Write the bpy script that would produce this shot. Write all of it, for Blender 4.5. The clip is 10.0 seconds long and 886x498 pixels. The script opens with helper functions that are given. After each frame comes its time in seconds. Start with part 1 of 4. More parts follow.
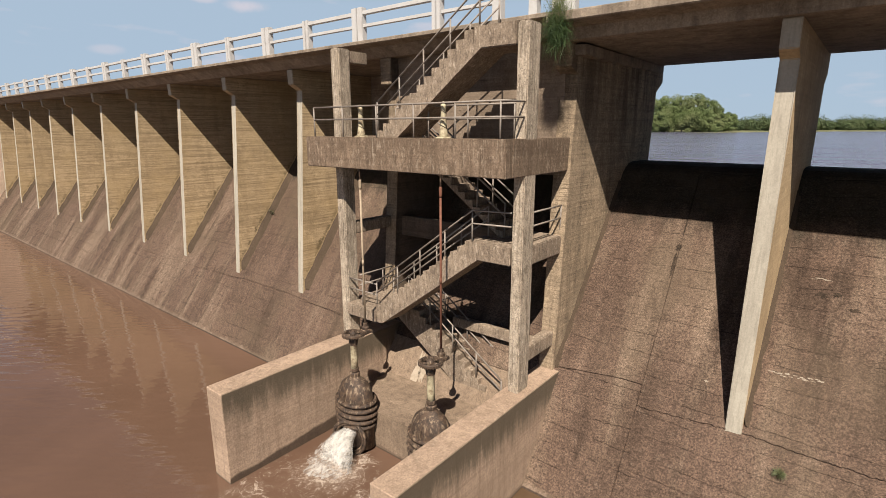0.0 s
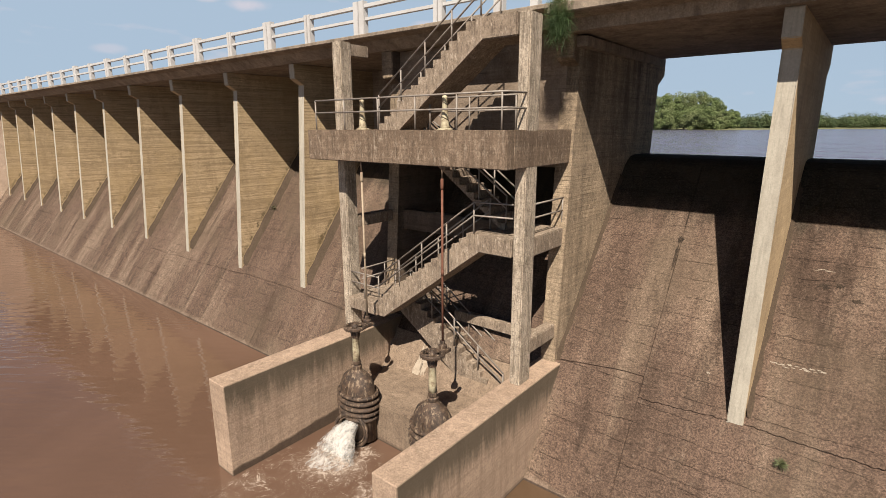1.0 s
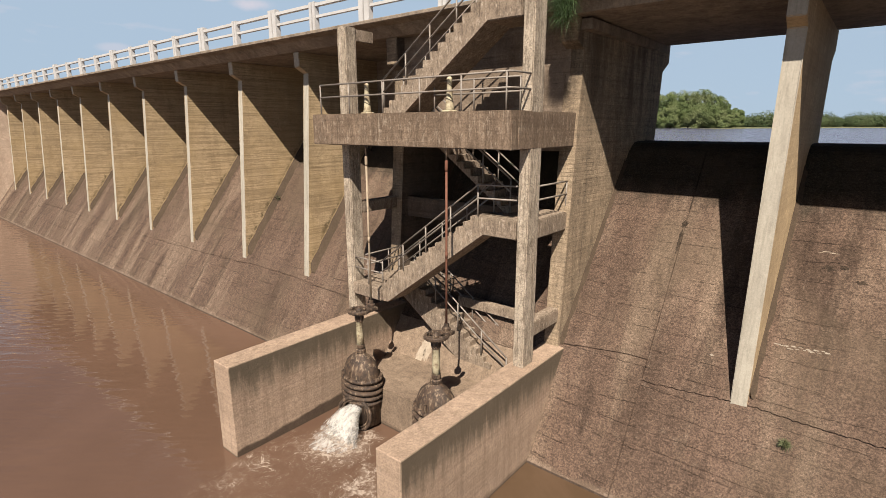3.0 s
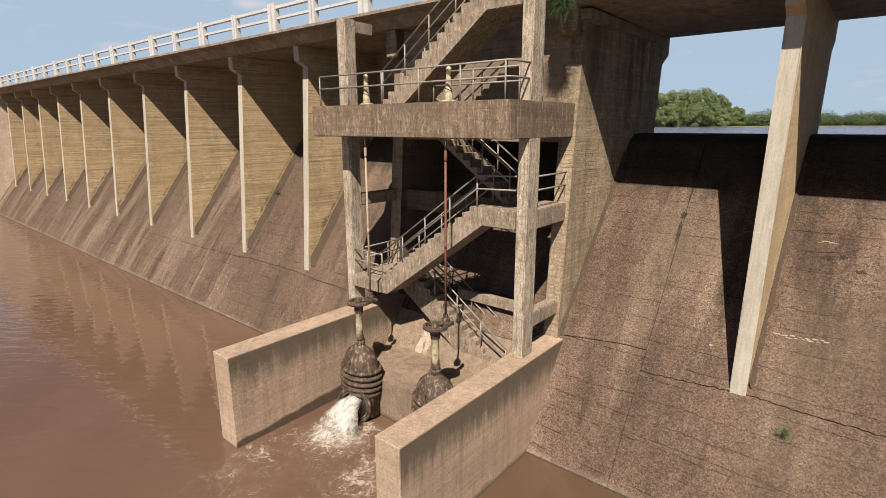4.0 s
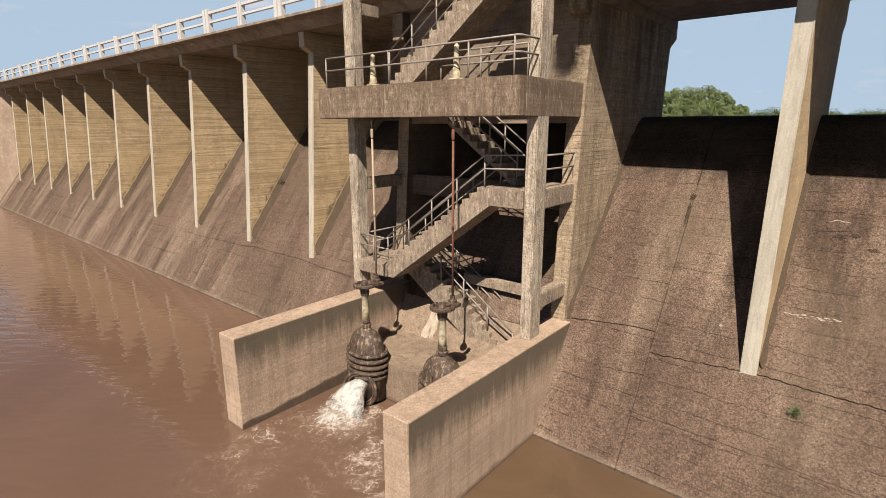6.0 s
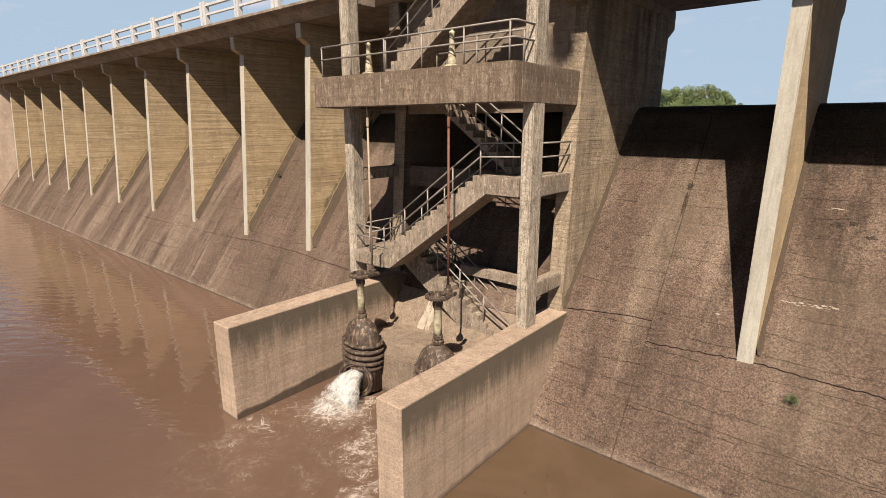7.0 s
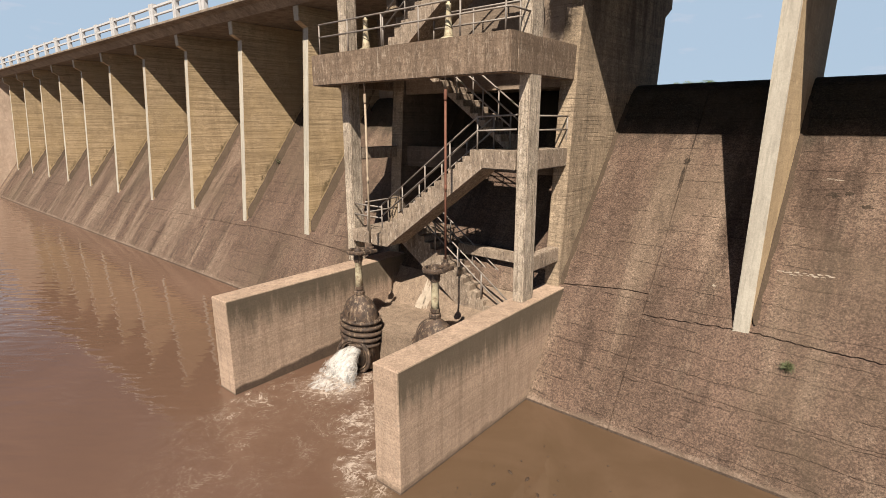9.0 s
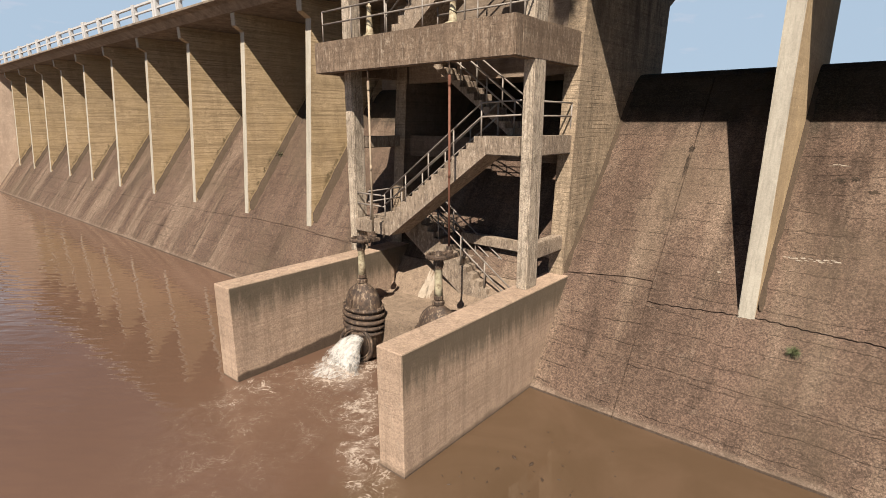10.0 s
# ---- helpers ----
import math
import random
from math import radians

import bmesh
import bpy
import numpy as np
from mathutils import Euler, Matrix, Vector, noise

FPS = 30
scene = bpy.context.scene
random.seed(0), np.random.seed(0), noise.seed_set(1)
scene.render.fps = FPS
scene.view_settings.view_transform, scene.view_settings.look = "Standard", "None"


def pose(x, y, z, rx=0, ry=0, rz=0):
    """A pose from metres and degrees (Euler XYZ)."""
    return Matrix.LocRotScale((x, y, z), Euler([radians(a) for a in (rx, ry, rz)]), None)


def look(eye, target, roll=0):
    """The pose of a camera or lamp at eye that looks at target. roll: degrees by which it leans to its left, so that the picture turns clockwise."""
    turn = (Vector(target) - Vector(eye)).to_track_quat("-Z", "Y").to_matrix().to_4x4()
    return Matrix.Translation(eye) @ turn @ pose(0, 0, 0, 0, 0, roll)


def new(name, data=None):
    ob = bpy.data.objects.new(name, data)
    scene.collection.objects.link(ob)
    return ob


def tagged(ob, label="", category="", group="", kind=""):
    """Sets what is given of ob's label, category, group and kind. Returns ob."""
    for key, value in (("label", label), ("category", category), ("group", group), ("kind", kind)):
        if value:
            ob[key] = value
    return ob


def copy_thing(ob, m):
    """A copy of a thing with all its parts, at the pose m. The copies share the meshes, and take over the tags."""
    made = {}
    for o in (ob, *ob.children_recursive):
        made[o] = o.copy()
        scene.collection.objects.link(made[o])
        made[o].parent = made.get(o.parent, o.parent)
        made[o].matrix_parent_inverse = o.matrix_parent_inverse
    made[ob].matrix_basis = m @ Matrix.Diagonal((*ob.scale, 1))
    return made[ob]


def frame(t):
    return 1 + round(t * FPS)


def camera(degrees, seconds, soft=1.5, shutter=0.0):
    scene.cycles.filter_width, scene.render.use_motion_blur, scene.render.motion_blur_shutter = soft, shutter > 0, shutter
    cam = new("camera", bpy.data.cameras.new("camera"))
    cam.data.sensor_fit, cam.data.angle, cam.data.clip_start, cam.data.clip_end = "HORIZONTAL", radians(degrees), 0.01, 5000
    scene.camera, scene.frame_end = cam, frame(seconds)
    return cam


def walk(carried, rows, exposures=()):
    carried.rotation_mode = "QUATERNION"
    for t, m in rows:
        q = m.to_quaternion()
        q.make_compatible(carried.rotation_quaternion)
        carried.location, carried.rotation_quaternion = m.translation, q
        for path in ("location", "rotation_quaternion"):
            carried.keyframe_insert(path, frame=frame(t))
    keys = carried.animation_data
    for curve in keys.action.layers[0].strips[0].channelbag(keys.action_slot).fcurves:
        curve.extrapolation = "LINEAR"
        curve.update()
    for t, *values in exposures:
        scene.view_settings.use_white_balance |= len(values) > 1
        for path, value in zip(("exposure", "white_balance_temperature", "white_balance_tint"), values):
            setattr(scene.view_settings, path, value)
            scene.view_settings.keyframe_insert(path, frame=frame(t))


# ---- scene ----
cam = camera(81.4, 10.0, soft=0.7)
PATH = [
    (0, (0.024, -0.036, 9.541), (-1.204, 1.475, 9.083), -0.1),
    (0.5, (0.059, -0.054, 9.449), (-1.172, 1.453, 8.99), -0.1),
    (1, (0.062, -0.067, 9.375), (-1.171, 1.438, 8.912), -0.2),
    (1.5, (0.05, -0.111, 9.291), (-1.185, 1.392, 8.827), -0.2),
    (2, (0.051, -0.149, 9.207), (-1.187, 1.351, 8.742), -0.2),
    (2.5, (0.079, -0.182, 9.076), (-1.162, 1.317, 8.612), -0.1),
    (4, (0.189, -0.222, 8.719), (-1.053, 1.274, 8.252), -0.1),
    (4.5, (0.167, -0.259, 8.613), (-1.077, 1.235, 8.146), -0.1),
    (5, (0.132, -0.303, 8.496), (-1.114, 1.189, 8.027), -0.1),
    (5.5, (0.101, -0.338, 8.356), (-1.147, 1.153, 7.887), -0.1),
    (7, (0.195, -0.245, 7.917), (-1.054, 1.245, 7.446), -0.0),
    (7.5, (0.292, -0.199, 7.75), (-0.954, 1.293, 7.279), -0.1),
    (8, (0.366, -0.22, 7.609), (-0.88, 1.27, 7.135), -0.1),
    (8.5, (0.379, -0.276, 7.448), (-0.868, 1.213, 6.973), -0.1),
    (9, (0.372, -0.336, 7.292), (-0.876, 1.152, 6.816), -0.1),
    (9.5, (0.355, -0.375, 7.126), (-0.894, 1.112, 6.649), -0.1),
    (10, (0.335, -0.399, 6.954), (-0.916, 1.087, 6.476), -0.0),
]
walk(cam, [(t, look(eye, target, roll)) for t, eye, target, roll in PATH],
     exposures=[(0.0, 0.93), (2.5, 0.98), (4.0, 0.99), (4.7, 1.04), (7.0, 1.06), (10.0, 1.05)])

# ---------------------------------------------------------------- light
SUN = Vector((0.545, -1.0, 1.287)).normalized()
world = bpy.data.worlds.new("sky")
scene.world = world
world.use_nodes = True
wn, wl = world.node_tree.nodes, world.node_tree.links
wn.clear()
sky = wn.new("ShaderNodeTexSky")
sky.sky_type = "NISHITA"
sky.sun_disc = False
sky.sun_elevation = math.asin(SUN.z)
sky.sun_rotation = math.atan2(SUN.x, SUN.y)
sky.air_density, sky.dust_density, sky.ozone_density = 1.0, 0.05, 2.0
wc = wn.new("ShaderNodeTexCoord")
wmap = wn.new("ShaderNodeMapping")
wmap.inputs["Scale"].default_value = (4.0, 4.0, 15.0)
wmap.inputs["Location"].default_value = (0.9, 0.4, 0.0)
wno = wn.new("ShaderNodeTexNoise")
wno.inputs["Scale"].default_value, wno.inputs["Detail"].default_value = 1.6, 6
wramp = wn.new("ShaderNodeValToRGB")
wramp.color_ramp.elements[0].position, wramp.color_ramp.elements[1].position = 0.60, 0.74
wramp.color_ramp.elements[1].color = (0.5, 0.5, 0.5, 1)
wmix = wn.new("ShaderNodeMix")
wmix.data_type = "RGBA"
wmix.inputs["B"].default_value = (7.4, 6.7, 7.2, 1)
wbg = wn.new("ShaderNodeBackground")
wbg.inputs["Strength"].default_value = 0.052
wout = wn.new("ShaderNodeOutputWorld")
wl.new(wc.outputs["Generated"], wmap.inputs["Vector"])
wl.new(wmap.outputs["Vector"], wno.inputs["Vector"])
wl.new(wno.outputs["Fac"], wramp.inputs["Fac"])
wpuff = wn.new("ShaderNodeTexNoise")
wpuff.inputs["Scale"].default_value, wpuff.inputs["Detail"].default_value = 13.0, 6
wl.new(wc.outputs["Generated"], wpuff.inputs["Vector"])
wcloud = wramp.outputs["Color"]
for place, reach, much in (((-0.834, 0.512, 0.198), 0.085, 0.75), ((-0.867, 0.459, 0.203), 0.05, 0.5), ((-0.937, 0.33, 0.120), 0.06, 0.35)):
    woff = wn.new("ShaderNodeVectorMath")
    woff.operation = "SUBTRACT"
    woff.inputs[1].default_value = place
    wl.new(wc.outputs["Generated"], woff.inputs[0])
    wflat = wn.new("ShaderNodeVectorMath")
    wflat.operation = "MULTIPLY"
    wflat.inputs[1].default_value = (1.0, 1.0, 3.2)
    wl.new(woff.outputs[0], wflat.inputs[0])
    wlen = wn.new("ShaderNodeVectorMath")
    wlen.operation = "LENGTH"
    wl.new(wflat.outputs[0], wlen.inputs[0])
    wfall = wn.new("ShaderNodeMapRange")
    wfall.interpolation_type = "SMOOTHSTEP"
    for key, value in (("From Min", reach), ("From Max", 0.0), ("To Min", -0.55), ("To Max", 0.25)):
        wfall.inputs[key].default_value = value
    wl.new(wlen.outputs["Value"], wfall.inputs["Value"])
    wsum = wn.new("ShaderNodeMath")
    wl.new(wpuff.outputs["Fac"], wsum.inputs[0])
    wl.new(wfall.outputs["Result"], wsum.inputs[1])
    wsoft = wn.new("ShaderNodeMapRange")
    wsoft.interpolation_type = "SMOOTHSTEP"
    for key, value in (("From Min", 0.38), ("From Max", 0.75), ("To Min", 0.0), ("To Max", much)):
        wsoft.inputs[key].default_value = value
    wl.new(wsum.outputs[0], wsoft.inputs["Value"])
    wjoin = wn.new("ShaderNodeMath")
    wjoin.operation = "MAXIMUM"
    wl.new(wcloud, wjoin.inputs[0])
    wl.new(wsoft.outputs["Result"], wjoin.inputs[1])
    wcloud = wjoin.outputs[0]
wl.new(wcloud, wmix.inputs["Factor"])
wtint = wn.new("ShaderNodeMix")
wtint.data_type, wtint.blend_type = "RGBA", "MULTIPLY"
wtint.inputs[0].default_value = 1.0
wtint.inputs["B"].default_value = (0.26, 0.30, 0.39, 1)
wl.new(sky.outputs["Color"], wtint.inputs["A"])
wsep = wn.new("ShaderNodeSeparateXYZ")
wl.new(wc.outputs["Generated"], wsep.inputs[0])
wlow = wn.new("ShaderNodeMapRange")
wlow.interpolation_type = "SMOOTHSTEP"
for key, value in (("From Min", 0.20), ("From Max", 0.36), ("To Min", 0.88), ("To Max", 0.0)):
    wlow.inputs[key].default_value = value
wl.new(wsep.outputs[2], wlow.inputs["Value"])
whaze = wn.new("ShaderNodeMix")
whaze.data_type = "RGBA"
whaze.inputs["B"].default_value = (4.6, 5.85, 7.25, 1)
wl.new(wlow.outputs["Result"], whaze.inputs[0])
wl.new(wtint.outputs["Result"], whaze.inputs["A"])
wl.new(whaze.outputs["Result"], wmix.inputs["A"])
wl.new(wmix.outputs["Result"], wbg.inputs["Color"])
wl.new(wbg.outputs["Background"], wout.inputs["Surface"])

sun = new("sun", bpy.data.lights.new("sun", "SUN"))
sun.data.energy, sun.data.angle, sun.data.color = 5.0, radians(0.53), (1.0, 0.895, 0.768)
sun.matrix_world = look(SUN * 60, (0, 0, 0))


# ---------------------------------------------------------------- materials
class Nodes:
    """A short way to write a node material."""

    def __init__(self, name):
        self.mat = bpy.data.materials.new(name)
        self.mat.use_nodes = True
        self.n, self.l = self.mat.node_tree.nodes, self.mat.node_tree.links
        self.bsdf = self.n["Principled BSDF"]
        self.pos = self.n.new("ShaderNodeNewGeometry").outputs["Position"]

    def put(self, socket, value):
        if isinstance(value, bpy.types.NodeSocket):
            self.l.new(value, socket)
        elif hasattr(socket.default_value, "__len__") and not hasattr(value, "__len__"):
            socket.default_value = [value] * len(socket.default_value)
        elif hasattr(value, "__len__") and len(value) == 3 and len(socket.default_value) == 4:
            socket.default_value = (*value, 1)
        else:
            socket.default_value = value

    def scaled(self, scale, vec=None, offset=None):
        m = self.n.new("ShaderNodeVectorMath")
        m.operation = "MULTIPLY"
        self.put(m.inputs[0], vec or self.pos)
        self.put(m.inputs[1], scale)
        if offset is None:
            return m.outputs[0]
        a = self.n.new("ShaderNodeVectorMath")
        self.put(a.inputs[0], m.outputs[0])
        self.put(a.inputs[1], offset)
        return a.outputs[0]

    def noise(self, scale, detail=4, rough=0.55, vec=None, stretch=None, distortion=0.0):
        t = self.n.new("ShaderNodeTexNoise")
        v = self.scaled(stretch, vec) if stretch else (vec or self.pos)
        self.put(t.inputs["Vector"], v)
        t.inputs["Scale"].default_value, t.inputs["Detail"].default_value = scale, detail
        t.inputs["Roughness"].default_value, t.inputs["Distortion"].default_value = rough, distortion
        return t.outputs["Fac"]

    def voronoi(self, scale, vec=None, feature="F1", out="Distance"):
        t = self.n.new("ShaderNodeTexVoronoi")
        t.feature = feature
        self.put(t.inputs["Vector"], vec or self.pos)
        t.inputs["Scale"].default_value = scale
        return t.outputs[out]

    def ramp(self, fac, a, b, lo=0.0, hi=1.0):
        r = self.n.new("ShaderNodeMapRange")
        r.interpolation_type = "SMOOTHSTEP"
        for k, v in zip(("Value", "From Min", "From Max", "To Min", "To Max"), (fac, a, b, lo, hi)):
            self.put(r.inputs[k], v)
        return r.outputs["Result"]

    def math(self, op, a, b=0.0, c=0.0):
        m = self.n.new("ShaderNodeMath")
        m.operation = op
        for k, v in enumerate((a, b, c)):
            self.put(m.inputs[k], v)
        return m.outputs[0]

    def mix(self, fac, a, b, blend="MIX"):
        m = self.n.new("ShaderNodeMix")
        m.data_type, m.blend_type = "RGBA", blend
        for k, v in (("Factor", fac), ("A", a), ("B", b)):
            if k == "Factor":
                self.put(m.inputs[0], v)
            else:
                self.put(m.inputs[k], v)
        return m.outputs["Result"]

    def axis(self, k, vec=None):
        s = self.n.new("ShaderNodeSeparateXYZ")
        self.put(s.inputs[0], vec or self.pos)
        return s.outputs[k]

    def random(self):
        return self.n.new("ShaderNodeObjectInfo").outputs["Random"]

    def bump(self, height, strength=0.4, distance=0.02, normal=None):
        b = self.n.new("ShaderNodeBump")
        b.inputs["Strength"].default_value, b.inputs["Distance"].default_value = strength, distance
        self.put(b.inputs["Height"], height)
        if normal is not None:
            self.put(b.inputs["Normal"], normal)
        return b.outputs["Normal"]

    def done(self, color, rough=0.85, normal=None, metal=0.0, spec=None):
        self.put(self.bsdf.inputs["Base Color"], color)
        self.put(self.bsdf.inputs["Roughness"], rough)
        self.put(self.bsdf.inputs["Metallic"], metal)
        if spec is not None:
            self.bsdf.inputs["Specular IOR Level"].default_value = spec
        if normal is not None:
            self.put(self.bsdf.inputs["Normal"], normal)
        return self.mat


def concrete(name, light, dark, stain, board=0.0, boards=0.35, stains=0.5, grit=0.5, lift=0.0, streak=2.4, pale=None, relief=1.0, flow=None, tide=None, drip=0.0, coping=0.0, hue=None, tide_top=0.0, pit=0.0, lichen=0.0, wash=None, cloud=1.0, band=0.0, foot=0.0, algae_shade=0.0, black_run=0.0):
    """Weathered concrete: clouds, run-off streaks, grit, board marks and lift lines at real size."""
    m = Nodes(name)
    col = m.mix(m.ramp(m.noise(0.45, 6, 0.6), 0.35, 0.68), light, dark)
    col = m.mix(m.ramp(m.noise(3.2, 9, 0.74), 0.5, 0.66, 0.0, 0.75 * stains * cloud), col, stain)
    col = m.mix(m.ramp(m.noise(2.3, 9, 0.74, vec=m.scaled(1.0, offset=(7.3, 2.1, 5.5))), 0.53, 0.68, 0.0, 0.6 * cloud), col, [min(0.8, 1.4 * c) for c in light])
    run = m.noise(1.0, 6, 0.65, stretch=flow or (streak, streak, 0.22))
    blot = m.noise(1.5, 9, 0.68)
    col = m.mix(m.math("MULTIPLY", m.ramp(run, 0.44, 0.7), stains), col, stain)
    col = m.mix(m.math("MULTIPLY", m.ramp(blot, 0.44, 0.72), stains * 0.75 * cloud), col, stain)
    black = [0.4 * c for c in stain]
    if wash:
        away = m.noise(1.0, 6, 0.62, vec=m.scaled(flow or (streak, streak, 0.22), offset=(4.0, 1.0, 7.0)))
        col = m.mix(m.ramp(away, 0.48, 0.66, 0.0, 0.7), col, wash)
        foul = m.noise(1.0, 6, 0.66, vec=m.scaled([1.35 * c for c in (flow or (streak, streak, 0.22))], offset=(9.0, 5.0, 2.0)))
        col = m.mix(m.ramp(foul, 0.52, 0.68, 0.0, 0.8), col, stain)
    if lichen:
        col = m.mix(m.ramp(m.noise(6.5, 8, 0.74, vec=m.scaled((1.5, 1.5, 0.4), offset=(1.0, 6.0, 2.0))), 0.50, 0.60, 0.0, lichen), col, stain)
        col = m.mix(m.ramp(m.noise(8.0, 8, 0.74, vec=m.scaled((1.5, 1.5, 0.5), offset=(5.0, 2.0, 8.0))), 0.54, 0.62, 0.0, lichen), col, [1.25 * c for c in (pale or light)])
    if drip:
        thin = m.noise(1.0, 5, 0.7, stretch=(13.0, 13.0, 0.9))
        col = m.mix(m.ramp(thin, 0.5, 0.66, 0.0, drip), col, stain)
        wet = m.noise(1.0, 5, 0.7, stretch=(9.0, 9.0, 0.6))
        col = m.mix(m.ramp(wet, 0.57, 0.68, 0.0, drip), col, pale or light)
    elif pale:
        spot = m.noise(4.5, 8, 0.75, stretch=(1.0, 1.0, 0.6))
        col = m.mix(m.ramp(spot, 0.56, 0.68, 0.0, 0.5), col, pale)
    if band:
        wide_bands = m.noise(1.0, 5, 0.6, stretch=(0.13, 0.13, 5.0))
        col = m.mix(m.ramp(wide_bands, 0.42, 0.64, 0.0, 0.55 * band), col, stain)
        lines = m.noise(1.0, 4, 0.65, vec=m.scaled((0.3, 0.3, 15.0), offset=(2.0, 7.0, 1.0)))
        col = m.mix(m.ramp(lines, 0.50, 0.66, 0.0, 0.8 * band), col, stain)
        col = m.mix(m.ramp(lines, 0.48, 0.34, 0.0, 0.5 * band), col, [1.25 * c for c in light])
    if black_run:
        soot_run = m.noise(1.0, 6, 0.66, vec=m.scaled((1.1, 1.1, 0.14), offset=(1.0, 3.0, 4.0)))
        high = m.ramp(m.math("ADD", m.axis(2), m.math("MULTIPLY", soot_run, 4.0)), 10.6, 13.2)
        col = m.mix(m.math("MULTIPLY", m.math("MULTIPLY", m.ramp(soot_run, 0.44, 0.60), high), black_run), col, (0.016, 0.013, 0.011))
    if foot:
        over = m.math("SUBTRACT", m.axis(2), m.math("MULTIPLY", m.math("SUBTRACT", m.axis(1), 10.75), 1.40))
        rag = m.math("SUBTRACT", over, m.math("MULTIPLY", m.noise(2.4, 7, 0.72), 1.1))
        moss = m.math("MULTIPLY", m.math("MULTIPLY", m.ramp(over, 0.42, 0.52), m.ramp(rag, -0.02, 0.3, 1.0, 0.0)), m.ramp(m.noise(2.6, 8, 0.74, vec=m.scaled(1.0, offset=(4.0, 4.0, 1.0))), 0.47, 0.56))
        col = m.mix(m.math("MULTIPLY", moss, foot), col, (0.060, 0.046, 0.024))
    # Shade under the deck painted onto the crest, over a faint mossy tint.
    if algae_shade:
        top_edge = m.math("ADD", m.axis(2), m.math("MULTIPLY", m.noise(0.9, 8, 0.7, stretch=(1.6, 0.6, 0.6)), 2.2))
        col = m.mix(m.math("MULTIPLY", m.ramp(top_edge, 7.5, 8.6), algae_shade), col, (0.022, 0.020, 0.014))
    mid, fine = m.noise(21.0, 6, 0.72), m.noise(44.0, 3, 0.7)
    gain = m.math("MULTIPLY", m.ramp(mid, 0.32, 0.68, 1 + 0.75 * grit, 1 - 0.75 * grit), m.ramp(fine, 0.28, 0.72, 1 + 0.6 * grit, 1 - 0.6 * grit))
    gain = m.math("MULTIPLY", gain, m.ramp(m.noise(5.5, 6, 0.7, vec=m.scaled(1.0, offset=(6.0, 1.0, 3.0))), 0.34, 0.66, 1 + 0.18 * grit, 1 - 0.18 * grit))
    tint = m.n.new("ShaderNodeVectorMath")
    tint.operation = "SCALE"
    m.put(tint.inputs[0], col)
    m.put(tint.inputs["Scale"], gain)
    col = tint.outputs[0]
    if pit:
        specks = m.ramp(m.noise(23.0, 6, 0.78, stretch=(1.0, 1.0, 1.6)), 0.53, 0.60, 0.0, pit)
        col = m.mix(specks, col, black)
        col = m.mix(m.ramp(m.noise(21.0, 6, 0.78, vec=m.scaled(1.0, offset=(3.0, 8.0, 1.0))), 0.56, 0.64, 0.0, 0.5 * pit), col, [1.45 * c for c in light])
    pits = m.voronoi(17.0)
    height = m.math("ADD", m.math("MULTIPLY", fine, 0.8), m.math("MULTIPLY", blot, 0.9))
    height = m.math("SUBTRACT", height, m.math("MULTIPLY", mid, 0.9))
    height = m.math("SUBTRACT", height, m.ramp(pits, 0.0, 0.2, 0.5 * grit, 0.0))
    if board:
        z = m.math("DIVIDE", m.math("ADD", m.axis(2), m.math("MULTIPLY", m.noise(0.9, 3), 0.03)), board)
        tone = m.n.new("ShaderNodeTexWhiteNoise")
        tone.noise_dimensions = "1D"
        m.put(tone.inputs["W"], m.math("FLOOR", z))
        f = m.math("FRACT", z)
        edge = m.math("MINIMUM", f, m.math("SUBTRACT", 1.0, f))
        gate = m.ramp(m.noise(1.1, 6, 0.7, stretch=(1.0, 1.0, 3.0)), 0.44 + (0.06 if board > 0.2 else 0.0), 0.62)
        line = m.math("MULTIPLY", m.ramp(edge, 0.0, min(0.3, 0.014 / board), 1.0, 0.0), gate)
        col = m.mix(m.math("MULTIPLY", tone.outputs["Value"], boards * 0.5), col, dark)
        col = m.mix(m.math("MULTIPLY", line, boards), col, black)
        grain = m.noise(1.0, 5, 0.7, stretch=(2.0, 2.0, 42.0))
        col = m.mix(m.ramp(grain, 0.48, 0.7, 0.0, boards * (0.3 if board > 0.2 else 1.0)), col, stain)
        height = m.math("ADD", height, m.math("MULTIPLY", tone.outputs["Value"], 0.4))
        scar = m.noise(1.0, 6, 0.75, stretch=(6.0, 6.0, 11.0))
        height = m.math("ADD", height, m.math("MULTIPLY", scar, 2.2))
        col = m.mix(m.ramp(scar, 0.54, 0.68, 0.0, 0.35 * min(1.0, 3 * boards)), col, stain)
        height = m.math("SUBTRACT", height, m.math("MULTIPLY", line, 1.2 * min(1.0, 2 * boards)))
    if lift:
        bend = m.math("ADD", m.math("MULTIPLY", m.noise(0.6, 8, 0.66), 0.26), m.math("MULTIPLY", m.noise(7.0, 5, 0.7), 0.05))
        z = m.math("DIVIDE", m.math("ADD", m.axis(2), bend), lift)
        f = m.math("FRACT", z)
        edge = m.math("MINIMUM", f, m.math("SUBTRACT", 1.0, f))
        gate = m.ramp(m.noise(0.9, 7, 0.75), 0.41, 0.52)
        line = m.math("MULTIPLY", m.ramp(edge, 0.0, 0.026, 1.0, 0.0), gate)
        col = m.mix(m.math("MULTIPLY", line, m.ramp(m.noise(3.0, 5, 0.7), 0.35, 0.6, 0.25, 0.9)), col, [0.6 * c for c in black])
        rough = m.noise(1.0, 6, 0.75, stretch=(4.0, 4.0, 16.0))
        col = m.mix(m.ramp(rough, 0.5, 0.7, 0.0, 0.42), col, black)
        height = m.math("ADD", height, m.math("MULTIPLY", rough, 1.3))
